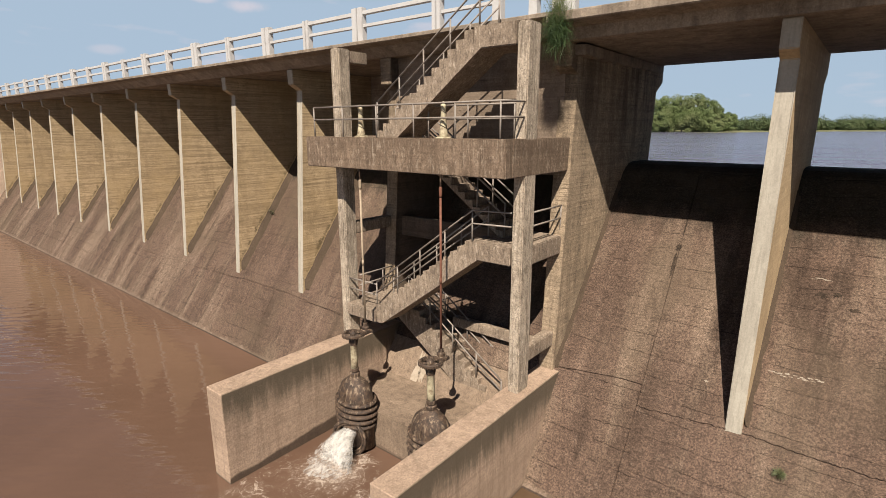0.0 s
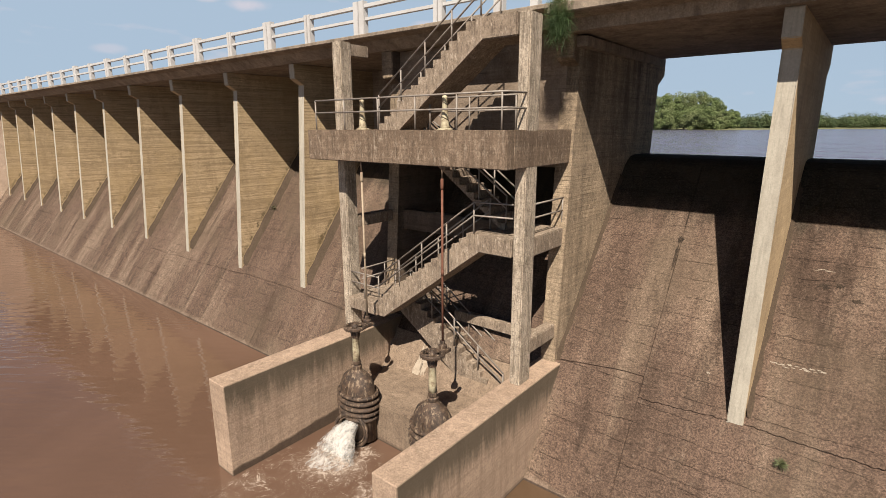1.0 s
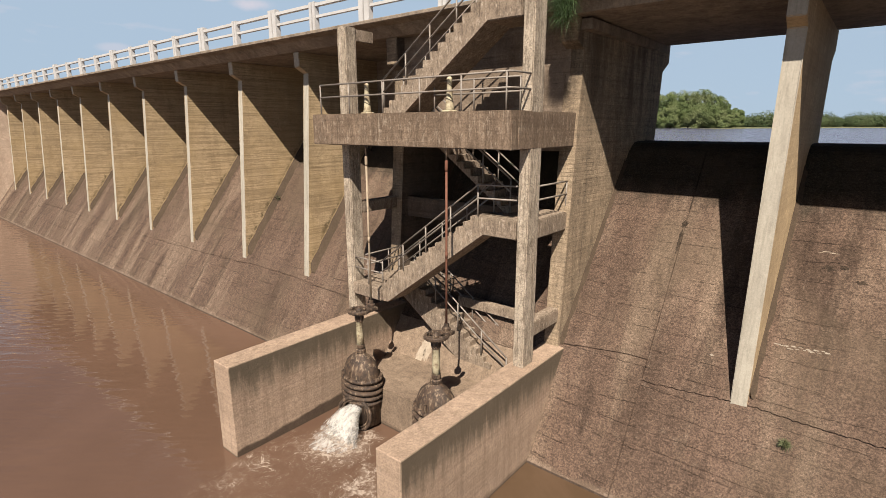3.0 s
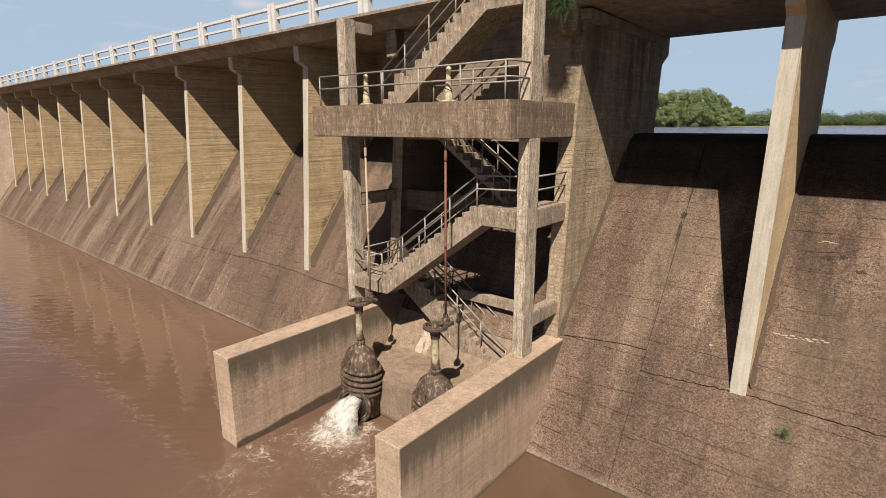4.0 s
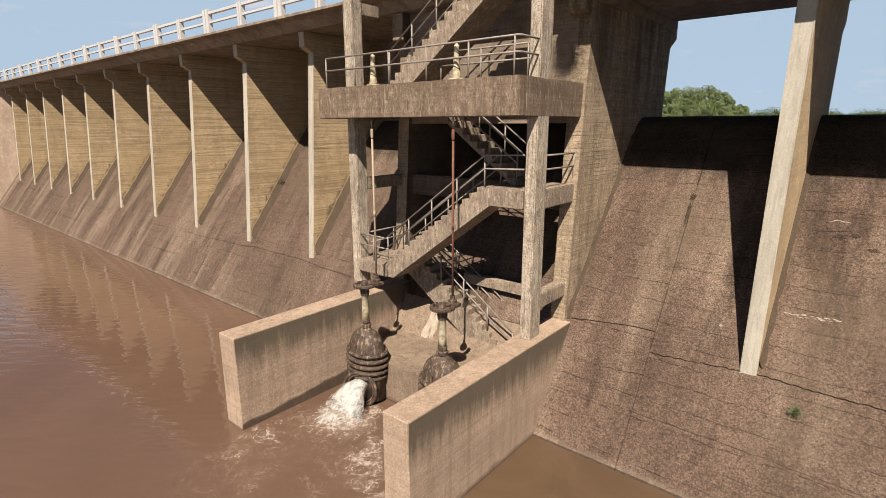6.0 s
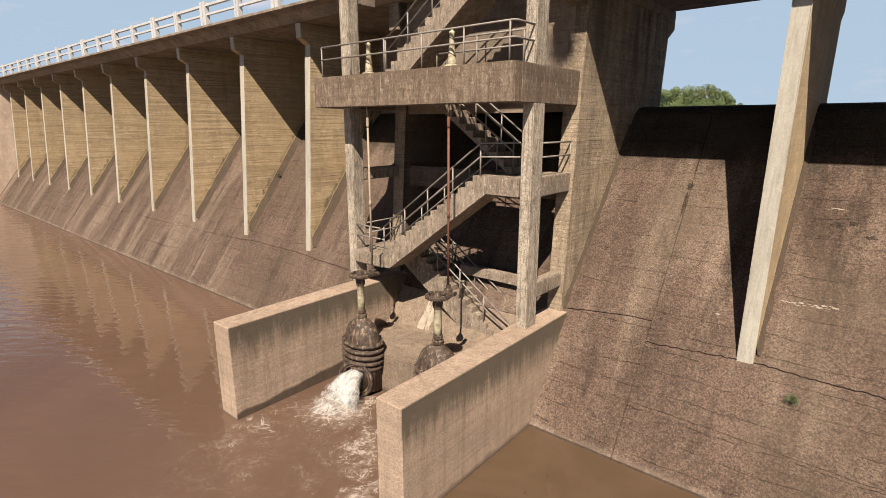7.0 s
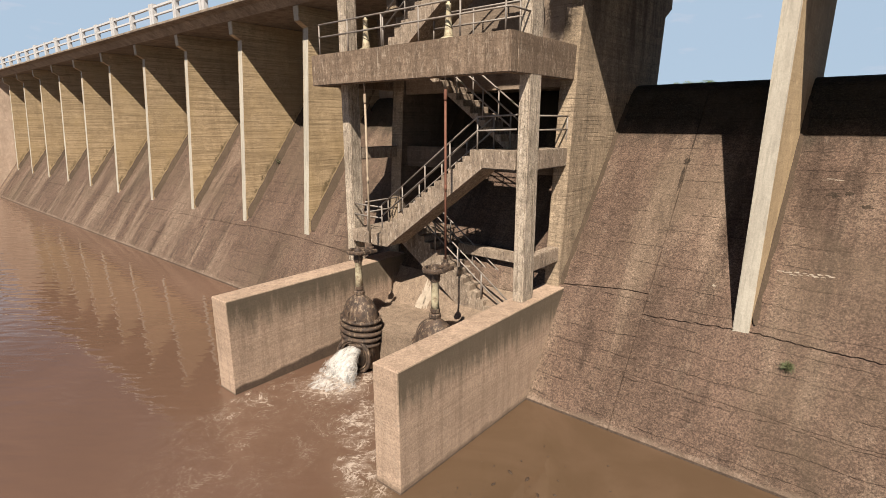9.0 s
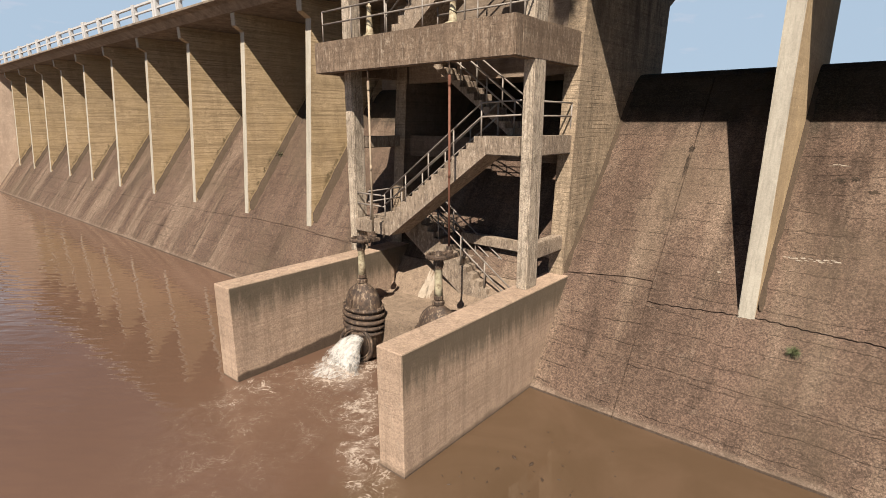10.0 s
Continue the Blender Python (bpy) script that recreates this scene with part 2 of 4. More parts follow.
        height = m.math("SUBTRACT", height, m.math("MULTIPLY", line, 1.5))
        f = m.math("FRACT", m.math("DIVIDE", m.math("ADD", m.axis(2), m.math("MULTIPLY", m.noise(2.2, 8, 0.72, vec=m.scaled(1.0, offset=(2.0, 4.0, 9.0))), 0.3)), lift * 0.41))
        edge = m.math("MINIMUM", f, m.math("SUBTRACT", 1.0, f))
        gate = m.ramp(m.noise(1.7, 7, 0.75, vec=m.scaled((0.6, 1.0, 1.6), offset=(8.0, 8.0, 3.0))), 0.50, 0.60)
        line = m.math("MULTIPLY", m.ramp(edge, 0.0, 0.04, 1.0, 0.0), gate)
        col = m.mix(m.math("MULTIPLY", line, 0.5), col, black)
        height = m.math("SUBTRACT", height, line)
        shore = m.math("ADD", m.axis(2), m.math("MULTIPLY", m.noise(1.4, 7, 0.7), -1.1))
        col = m.mix(m.math("MULTIPLY", m.ramp(shore, -0.56, -0.44, 0.75, 0.0), m.ramp(m.noise(13.0, 6, 0.75), 0.42, 0.56)), col, [1.55 * c for c in (pale or light)])
    if hue:
        col = m.mix(m.ramp(m.noise(0.28, 7, 0.65, vec=m.scaled(1.0, offset=(3.0, 9.0, 4.0))), 0.44, 0.66, 0.0, 0.45), col, hue)
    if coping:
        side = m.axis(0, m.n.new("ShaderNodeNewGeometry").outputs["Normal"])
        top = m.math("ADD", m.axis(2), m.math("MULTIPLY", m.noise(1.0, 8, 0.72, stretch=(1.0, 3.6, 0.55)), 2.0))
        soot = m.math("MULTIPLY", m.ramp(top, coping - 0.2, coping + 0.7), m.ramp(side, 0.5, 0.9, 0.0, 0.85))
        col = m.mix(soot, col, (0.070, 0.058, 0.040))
    if tide:
        z = m.math("ADD", m.axis(2), m.math("MULTIPLY", m.noise(1.6, 6, 0.65), -0.24))
        amount = 0.45
        if tide_top:
            face = m.axis(0, m.n.new("ShaderNodeNewGeometry").outputs["Normal"])
            z = m.math("SUBTRACT", z, m.math("MULTIPLY", m.math("SUBTRACT", m.axis(1), 5.4), tide_top))
            amount = m.ramp(face, 0.5, 0.9, 0.0, 0.85)
        col = m.mix(m.math("MULTIPLY", m.ramp(z, -0.05, 0.05, 1.0, 0.0), amount), col, tide)
        col = m.mix(m.ramp(m.axis(2), 0.03, 0.055, 0.75, 0.0), col, [0.5 * c for c in stain])
    return m.done(col, 0.92, m.bump(height, 0.6, 0.009 * relief), spec=0.2)


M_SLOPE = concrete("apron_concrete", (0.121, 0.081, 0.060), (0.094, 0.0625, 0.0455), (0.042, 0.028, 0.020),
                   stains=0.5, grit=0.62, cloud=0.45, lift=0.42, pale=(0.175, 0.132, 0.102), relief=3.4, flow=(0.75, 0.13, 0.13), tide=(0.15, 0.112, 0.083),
                   hue=(0.086, 0.064, 0.043), pit=0.5, wash=(0.19, 0.14, 0.102), algae_shade=0.9)
M_BUTT = concrete("buttress_concrete", (0.445, 0.335, 0.205), (0.35, 0.262, 0.160), (0.165, 0.118, 0.068),
                  board=0.115, boards=0.5, stains=0.42, grit=0.22, relief=0.8, hue=(0.36, 0.26, 0.135), band=0.75, foot=0.85)
M_PIER = concrete("pier_concrete", (0.445, 0.335, 0.205), (0.365, 0.273, 0.167), (0.19, 0.136, 0.08), board=0.115, boards=0.22, stains=0.35, grit=0.2, relief=0.8, band=0.2)
M_EDGE = concrete("pier_edge_concrete", (0.362, 0.334, 0.278), (0.31, 0.283, 0.235), (0.19, 0.17, 0.138), stains=0.4, grit=0.10, relief=0.4, cloud=0.12, drip=0.42, streak=6.0)
M_END = concrete("end_wall_concrete", (0.52, 0.40, 0.31), (0.44, 0.34, 0.26), (0.26, 0.19, 0.14), board=0.3, boards=0.2, stains=0.4, grit=0.25, streak=1.2)
WALL = [(0.382, 0.280, 0.206), (0.312, 0.228, 0.166), (0.145, 0.102, 0.074)]
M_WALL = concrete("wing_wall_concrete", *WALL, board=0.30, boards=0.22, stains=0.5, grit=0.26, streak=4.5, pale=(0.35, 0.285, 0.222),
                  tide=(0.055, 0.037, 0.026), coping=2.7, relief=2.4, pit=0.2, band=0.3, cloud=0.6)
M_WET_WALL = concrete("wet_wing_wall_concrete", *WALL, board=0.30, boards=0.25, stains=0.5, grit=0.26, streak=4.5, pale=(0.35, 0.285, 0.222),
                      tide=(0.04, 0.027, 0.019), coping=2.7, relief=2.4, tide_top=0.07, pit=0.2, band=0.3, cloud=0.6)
M_BENCH = concrete("channel_concrete", (0.235, 0.176, 0.128), (0.185, 0.137, 0.099), (0.095, 0.069, 0.049), board=0.30, boards=0.2, stains=0.5,
                   grit=0.3, streak=4.5, pale=(0.28, 0.222, 0.168), tide=(0.055, 0.037, 0.026), relief=2.0, drip=0.3, pit=0.35)
M_BEAM = concrete("platform_concrete", (0.205, 0.150, 0.107), (0.150, 0.108, 0.076), (0.068, 0.047, 0.033),
                  board=0.26, boards=0.2, stains=0.5, grit=0.28, pale=(0.29, 0.238, 0.185), drip=0.55, lichen=0.5, pit=0.35, relief=1.3, band=0.3)
M_COL = concrete("column_concrete", (0.40, 0.335, 0.262), (0.31, 0.258, 0.20), (0.095, 0.074, 0.055),
                 stains=0.45, grit=0.3, streak=6.0, pale=(0.46, 0.40, 0.33), drip=0.65, lichen=0.5, pit=0.6, relief=1.5)
M_STAIR = concrete("stair_concrete", (0.275, 0.217, 0.163), (0.205, 0.16, 0.12), (0.088, 0.066, 0.05), stains=0.45, grit=0.28,
                   pale=(0.34, 0.285, 0.228), drip=0.25, lichen=0.6, pit=0.4, relief=1.3)
M_DECK = concrete("deck_concrete", (0.26, 0.212, 0.165), (0.19, 0.154, 0.119), (0.085, 0.066, 0.05), board=0.22, boards=0.2,
                  stains=0.6, grit=0.25, drip=0.3)
M_BACK = concrete("panel_wall_concrete", (0.26, 0.20, 0.15), (0.195, 0.15, 0.112), (0.09, 0.068, 0.05), board=0.28, boards=0.7,
                  stains=0.6, grit=0.25, band=0.4)
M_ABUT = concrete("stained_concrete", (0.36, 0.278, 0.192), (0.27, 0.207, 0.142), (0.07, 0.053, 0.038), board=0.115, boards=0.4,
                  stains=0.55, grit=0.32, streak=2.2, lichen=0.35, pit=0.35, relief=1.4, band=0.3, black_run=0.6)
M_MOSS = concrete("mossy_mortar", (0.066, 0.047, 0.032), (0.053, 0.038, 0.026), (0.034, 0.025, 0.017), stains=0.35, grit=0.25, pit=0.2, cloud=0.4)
# Concrete with the tower's shade put into its colour, for parts behind the stairs.
M_TOWER_SHADE = concrete("tower_shade_concrete", (0.135, 0.103, 0.078), (0.10, 0.076, 0.058), (0.045, 0.034, 0.026), board=0.28, boards=0.5, stains=0.6, grit=0.25, band=0.4)


def plain(name, color, other, rough, metal=0.0, scale=9.0, amount=0.6, bump=0.2, second=None):
    m = Nodes(name)
    patch = m.noise(scale, 6, 0.65)
    col = m.mix(m.ramp(patch, 0.42, 0.68, 0.0, amount), color, other)
    fine = m.noise(scale * 7, 4, 0.6)
    if second:
        col = m.mix(m.ramp(m.noise(scale * 2.6, 5, 0.7), 0.55, 0.68), col, second)
    col = m.mix(m.ramp(fine, 0.4, 0.8, 0.0, 0.3), col, other)
    h = m.math("ADD", patch, m.math("MULTIPLY", fine, 0.5))
    return m.done(col, m.ramp(fine, 0.2, 0.8, rough - 0.08, min(1.0, rough + 0.1)), m.bump(h, bump, 0.006), metal)


M_WHITE = plain("white_rail_paint", (0.43, 0.425, 0.42), (0.33, 0.31, 0.29), 0.6, scale=3.0, amount=0.45)
M_PIPE = plain("galvanised_pipe", (0.225, 0.20, 0.175), (0.12, 0.085, 0.062), 0.6, metal=0.12, scale=6.0)
M_RUST = plain("rusty_rod", (0.11, 0.040, 0.022), (0.165, 0.075, 0.047), 0.8, scale=7.0)
M_PALEROD = plain("faded_painted_rod", (0.30, 0.24, 0.17), (0.16, 0.11, 0.075), 0.75, scale=6.0)
def iron_material():
    """Cast iron with rust runs and pale scale."""
    m = Nodes("weathered_iron")
    col = m.mix(m.ramp(m.noise(5.0, 7, 0.7), 0.4, 0.62), (0.075, 0.047, 0.030), (0.028, 0.018, 0.013))
    run = m.noise(1.0, 6, 0.7, stretch=(11.0, 11.0, 1.1))
    col = m.mix(m.ramp(run, 0.52, 0.62, 0.0, 0.65), col, (0.25, 0.185, 0.128))
    col = m.mix(m.ramp(m.noise(17.0, 5, 0.7), 0.52, 0.66, 0.0, 0.8), col, (0.024, 0.017, 0.013))
    return m.done(col, 0.75, m.bump(m.noise(26.0, 5, 0.7), 0.5, 0.006), 0.1)


M_IRON = iron_material()
M_YELLOW = plain("peeling_yellow_paint", (0.41, 0.365, 0.245), (0.13, 0.085, 0.048), 0.7, scale=6.0, amount=0.9, second=(0.36, 0.32, 0.24))
M_CHAIN = plain("dark_steel_band", (0.05, 0.038, 0.028), (0.09, 0.06, 0.04), 0.6, metal=0.4)
M_BARK = plain("bark", (0.16, 0.12, 0.085), (0.08, 0.06, 0.045), 0.9, scale=4.0)


def foliage(name, a, b, c):
    m = Nodes(name)
    isl = m.n.new("ShaderNodeNewGeometry").outputs["Random Per Island"]
    col = m.mix(isl, a, b)
    col = m.mix(m.ramp(m.noise(0.16, 3), 0.4, 0.65), col, c)
    m.bsdf.inputs["Transmission Weight"].default_value = 0.0
    m.bsdf.inputs["Subsurface Weight"].default_value = 0.0
    return m.done(col, 0.65, spec=0.3)


M_LEAF = foliage("tree_leaves", (0.130, 0.168, 0.060), (0.070, 0.100, 0.036), (0.150, 0.172, 0.075))
M_LEAF_FAR = foliage("far_leaves", (0.056, 0.082, 0.032), (0.040, 0.062, 0.026), (0.070, 0.09, 0.037))
M_WEED = foliage("weed_leaves", (0.10, 0.11, 0.05), (0.055, 0.065, 0.028), (0.14, 0.135, 0.08))
M_NEEDLE = foliage("shrub_needles", (0.045, 0.080, 0.022), (0.022, 0.042, 0.014), (0.055, 0.085, 0.026))
M_SPRIG = foliage("shrub_sprigs", (0.12, 0.15, 0.05), (0.10, 0.12, 0.04), (0.16, 0.16, 0.07))
M_DRY = foliage("dry_weed", (0.05, 0.04, 0.025), (0.09, 0.07, 0.045), (0.06, 0.07, 0.03))


def ground_material():
    m = Nodes("bank_grass")
    col = m.mix(m.ramp(m.noise(0.06, 5), 0.4, 0.65), (0.115, 0.122, 0.04), (0.07, 0.09, 0.03))
    col = m.mix(m.ramp(m.noise(1.2, 5), 0.4, 0.7), col, (0.145, 0.13, 0.06))
    return m.done(col, 0.95, m.bump(m.noise(3.0, 4), 0.5, 0.1))


M_GROUND = ground_material()


def river_material():
    """Muddy water: brown body, mirror-like skin with small waves, and foam strings below the outlet."""
    m = Nodes("muddy_water")
    x, y = m.axis(0), m.axis(1)
    silt = m.ramp(m.math("ADD", x, m.math("MULTIPLY", m.noise(0.5, 4), 0.8)), -7.2, -5.6)
    col = m.mix(m.ramp(m.noise(0.12, 5, 0.6, distortion=0.6), 0.35, 0.7), (0.119, 0.071, 0.049), (0.099, 0.059, 0.040))
    col = m.mix(silt, col, m.mix(m.ramp(m.noise(0.35, 6, 0.6, distortion=1.2), 0.4, 0.7), (0.080, 0.051, 0.030), (0.094, 0.060, 0.037)))

    def bell(a, wide_):
        return m.ramp(m.math("DIVIDE", m.math("ABSOLUTE", a), wide_), 0.15, 1.0, 1.0, 0.0)

    def times(*values):
        out = values[0]
        for v in values[1:]:
            out = m.math("MULTIPLY", out, v)
        return out

    sway = m.math("MULTIPLY", m.math("SUBTRACT", m.noise(0.55, 4, 0.6), 0.5), 1.6)
    ax, ay = m.math("ADD", x, 10.9), m.math("SUBTRACT", y, 8.3)
    along = m.math("SUBTRACT", m.math("MULTIPLY", ax, 0.768), m.math("MULTIPLY", ay, 0.64))
    aside = m.math("SUBTRACT", m.math("ADD", m.math("MULTIPLY", ax, 0.64), m.math("MULTIPLY", ay, 0.768)), 0.28)
    right = times(bell(m.math("ADD", m.math("SUBTRACT", aside, 0.32), m.math("MULTIPLY", sway, 0.4)), 0.85), m.ramp(along, -0.6, 0.1), m.ramp(along, 3.0, 7.5, 1.0, 0.0))
    left = times(bell(m.math("ADD", m.math("ADD", x, 11.55), sway), 1.0), m.ramp(y, 1.8, 6.5), m.ramp(y, 7.3, 8.1, 1.0, 0.0))
    sx, sy = m.math("ADD", x, 10.65), m.math("SUBTRACT", y, 8.0)
    spot = m.math("SQRT", m.math("ADD", m.math("MULTIPLY", sx, sx), m.math("MULTIPLY", sy, sy)))
    core = m.ramp(m.math("ADD", spot, m.math("MULTIPLY", m.noise(2.0, 4), 0.8)), 0.6, 1.9, 0.9, 0.0)
    dx, dy = m.math("DIVIDE", m.math("ADD", x, 9.9), 3.0), m.math("DIVIDE", m.math("SUBTRACT", y, 5.2), 3.8)
    near = m.ramp(m.math("SQRT", m.math("ADD", m.math("MULTIPLY", dx, dx), m.math("MULTIPLY", dy, dy))), 0.4, 1.1, 1.0, 0.0)
    patch = m.ramp(m.noise(1.3, 6, 0.7, distortion=1.0), 0.32, 0.62)
    dens = m.math("MAXIMUM", m.math("MULTIPLY", right, 0.9), m.math("MAXIMUM", m.math("MULTIPLY", left, 0.44), m.math("MULTIPLY", near, 0.20)))
    dens = m.math("MAXIMUM", m.math("MULTIPLY", dens, patch), core)

    def threads(scale, d, fat):
        n = m.noise(scale, 7, 0.62, distortion=d)
        gap = m.math("DIVIDE", m.math("ABSOLUTE", m.math("SUBTRACT", n, 0.5)), m.math("ADD", 0.003, m.math("MULTIPLY", dens, fat)))
        return m.math("SUBTRACT", 1.0, m.math("MINIMUM", gap, 1.0))

    lace = m.math("MAXIMUM", threads(1.5, 0.9, 0.06), m.math("MULTIPLY", threads(3.4, 0.7, 0.06), 0.6))
    lace = times(lace, m.ramp(m.noise(3.0, 6, 0.75), 0.38, 0.6, 0.1, 0.95), m.ramp(dens, 0.05, 0.32))
    froth = times(m.ramp(m.noise(4.2, 9, 0.74, distortion=0.5), 0.42, 0.70), m.ramp(dens, 0.25, 0.9))
    mask = m.math("MINIMUM", m.math("ADD", lace, froth), 1.0)
    milky = m.math("MULTIPLY", dens, 0.32)
    col = m.mix(milky, col, (0.24, 0.175, 0.13))
    col = m.mix(m.math("MULTIPLY", mask, 0.7), col, (0.46, 0.39, 0.325))
    turn = m.n.new("ShaderNodeVectorRotate")
    turn.rotation_type = "Z_AXIS"
    turn.inputs["Angle"].default_value = radians(-40)
    m.put(turn.inputs["Vector"], m.pos)
    small = m.noise(1.0, 1.6, 0.45, vec=turn.outputs["Vector"], stretch=(0.95, 2.6, 1.0))
    wide = m.noise(0.35, 3, 0.5, vec=turn.outputs["Vector"], stretch=(0.6, 1.6, 1.0))
    calm = m.ramp(m.math("ADD", m.math("ADD", y, m.math("MULTIPLY", x, 0.30)), m.math("MULTIPLY", m.noise(0.12, 2), 3.0)), -4.0, 0.5, 1.0, 0.34)
    calm = m.math("MULTIPLY", calm, m.ramp(silt, 0.0, 1.0, 1.0, 0.3))
    h = m.math("ADD", m.math("MULTIPLY", m.math("MULTIPLY", small, calm), 1.5), m.math("MULTIPLY", wide, 0.14))
    chop = m.math("MULTIPLY", m.noise(3.2, 6, 0.62, distortion=0.8), m.math("MAXIMUM", m.math("MULTIPLY", near, 0.45), dens))
    h = m.math("ADD", h, m.math("MULTIPLY", chop, 1.5))
    h = m.math("ADD", h, m.math("MULTIPLY", mask, 0.35))
    m.bsdf.inputs["IOR"].default_value = 1.5
    return m.done(col, m.math("ADD", 0.02, m.math("MULTIPLY", mask, 0.6)), m.bump(h, 0.21, 0.1))


def lake_material():
    m = Nodes("lake_water")
    fleck = m.noise(1.0, 4, 0.6, stretch=(0.22, 0.75, 1.0))
    col = m.mix(m.ramp(fleck, 0.42, 0.6), (0.105, 0.102, 0.150), (0.080, 0.080, 0.122))
    h = m.math("ADD", fleck, m.math("MULTIPLY", m.noise(1.0, 3, stretch=(0.06, 0.2, 1.0)), 2.0))
    m.bsdf.inputs["IOR"].default_value = 1.33
    return m.done(col, 0.15, m.bump(h, 1.0, 0.6))


M_RIVER, M_LAKE = river_material(), lake_material()


def white_water():
    """Aerated water: white, light passes through it, thinning out away from the stream's core."""
    m = Nodes("white_water")
    bits = m.noise(5.0, 6, 0.65, stretch=(1.5, 0.8, 0.8), distortion=0.5)
    col = m.mix(m.ramp(bits, 0.35, 0.62), (0.66, 0.64, 0.60), (0.74, 0.72, 0.69))
    soft = m.n.new("ShaderNodeBsdfTranslucent")
    m.put(soft.inputs["Color"], col)
    m.done(col, 0.6, m.bump(bits, 0.15, 0.02), spec=0.2)
    body = m.n.new("ShaderNodeMixShader")
    body.inputs[0].default_value = 0.4
    m.l.new(m.bsdf.outputs[0], body.inputs[1])
    m.l.new(soft.outputs[0], body.inputs[2])
    clear = m.n.new("ShaderNodeBsdfTransparent")
    blend = m.n.new("ShaderNodeMixShader")
    drift = m.math("ABSOLUTE", m.math("ADD", m.axis(0), 10.85))
    thin = m.ramp(drift, 0.15, 0.75, 0.0, 0.12)
    m.put(blend.inputs[0], m.ramp(m.math("SUBTRACT", m.noise(7.0, 5, 0.6, stretch=(1.4, 0.7, 0.7), distortion=0.4), thin), 0.24, 0.68, 0.0, 0.66))
    m.l.new(clear.outputs[0], blend.inputs[1])
    m.l.new(body.outputs[0], blend.inputs[2])
    m.l.new(blend.outputs[0], m.n["Material Output"].inputs["Surface"])
    return m.mat


M_SPRAY = white_water()


# ---------------------------------------------------------------- mesh helpers
def part(name, bm, material, parent=None, label="", smooth=False):
    """Link a bmesh as one mesh object, under parent if there is one."""
    me = bpy.data.meshes.new(name)
    bmesh.ops.recalc_face_normals(bm, faces=bm.faces)
    bm.to_mesh(me)
    bm.free()
    me.materials.append(material)
    if smooth:
        for p in me.polygons:
            p.use_smooth = True
    ob = new(name, me)
    if parent is not None:
        ob.parent = parent
    if label:
        ob["label"] = label
    return ob


def anchor(name, x, y, z, label, category, group="", kind=""):
    e = new(name)
    e.location = (x, y, z)
    e.empty_display_size = 0.2
    bpy.context.view_layer.update()
    return tagged(e, label, category, group, kind)


def under(ob, parent):
    """Parent ob to a placed anchor, leaving ob where it stands."""
    ob.parent = parent
    ob.matrix_parent_inverse = Matrix.Translation(parent.location).inverted()
    return ob


def box(x0, x1, y0, y1, z0, z1, bevel=0.02, bm=None):
    own = bm or bmesh.new()
    vs = [own.verts.new(p) for p in ((x0, y0, z0), (x1, y0, z0), (x1, y1, z0), (x0, y1, z0), (x0, y0, z1), (x1, y0, z1), (x1, y1, z1), (x0, y1, z1))]
    fs = [own.faces.new([vs[k] for k in q]) for q in ((0, 1, 2, 3), (4, 5, 6, 7), (0, 1, 5, 4), (1, 2, 6, 5), (2, 3, 7, 6), (3, 0, 4, 7))]
    if bevel:
        bmesh.ops.bevel(own, geom=list({e for f in fs for e in f.edges}), offset=bevel, segments=2, affect="EDGES")
    return own


def prism(profile, lo, hi, axis="x", bevel=0.0, bm=None):
    """A profile pushed through space: (y, z) points along x, or (x, z) points along y."""
    own = bm or bmesh.new()
    at = (lambda a, b, c: (c, a, b)) if axis == "x" else (lambda a, b, c: (a, c, b))
    one = [own.verts.new(at(a, b, lo)) for a, b in profile]
    two = [own.verts.new(at(a, b, hi)) for a, b in profile]
    fs = [own.faces.new(one), own.faces.new(two[::-1])]
    n = len(profile)
    for k in range(n):
        fs.append(own.faces.new((one[k], one[(k + 1) % n], two[(k + 1) % n], two[k])))
    if bevel:
        bmesh.ops.bevel(own, geom=list({e for f in fs for e in f.edges}), offset=bevel, segments=1, affect="EDGES")
    return own


def tube(points, r, sides=10, bm=None, closed=False):
    """A round bar along a line of points; r may be one number or one for each point."""
    own = bm or bmesh.new()
    pts = [Vector(p) for p in points]
    radii = r if isinstance(r, (list, tuple)) else [r] * len(pts)
    rings = []
    for k, p in enumerate(pts):
        if closed:
            d = (pts[(k + 1) % len(pts)] - pts[k - 1]).normalized()
        else:
            d = (pts[min(k + 1, len(pts) - 1)] - pts[max(k - 1, 0)]).normalized()
        side = d.cross(Vector((0, 0, 1)))
        side = side.normalized() if side.length > 0.05 else Vector((1, 0, 0))
        up = side.cross(d).normalized()
        rings.append([own.verts.new(p + (side * math.cos(a) + up * math.sin(a)) * radii[k]) for a in [2 * math.pi * j / sides for j in range(sides)]])
    pairs = list(zip(rings, rings[1:])) + ([(rings[-1], rings[0])] if closed else [])
    for a, b in pairs:
        for j in range(sides):
            own.faces.new((a[j], a[(j + 1) % sides], b[(j + 1) % sides], b[j]))
    if not closed:
        own.faces.new(rings[0]), own.faces.new(rings[-1][::-1])
    return own


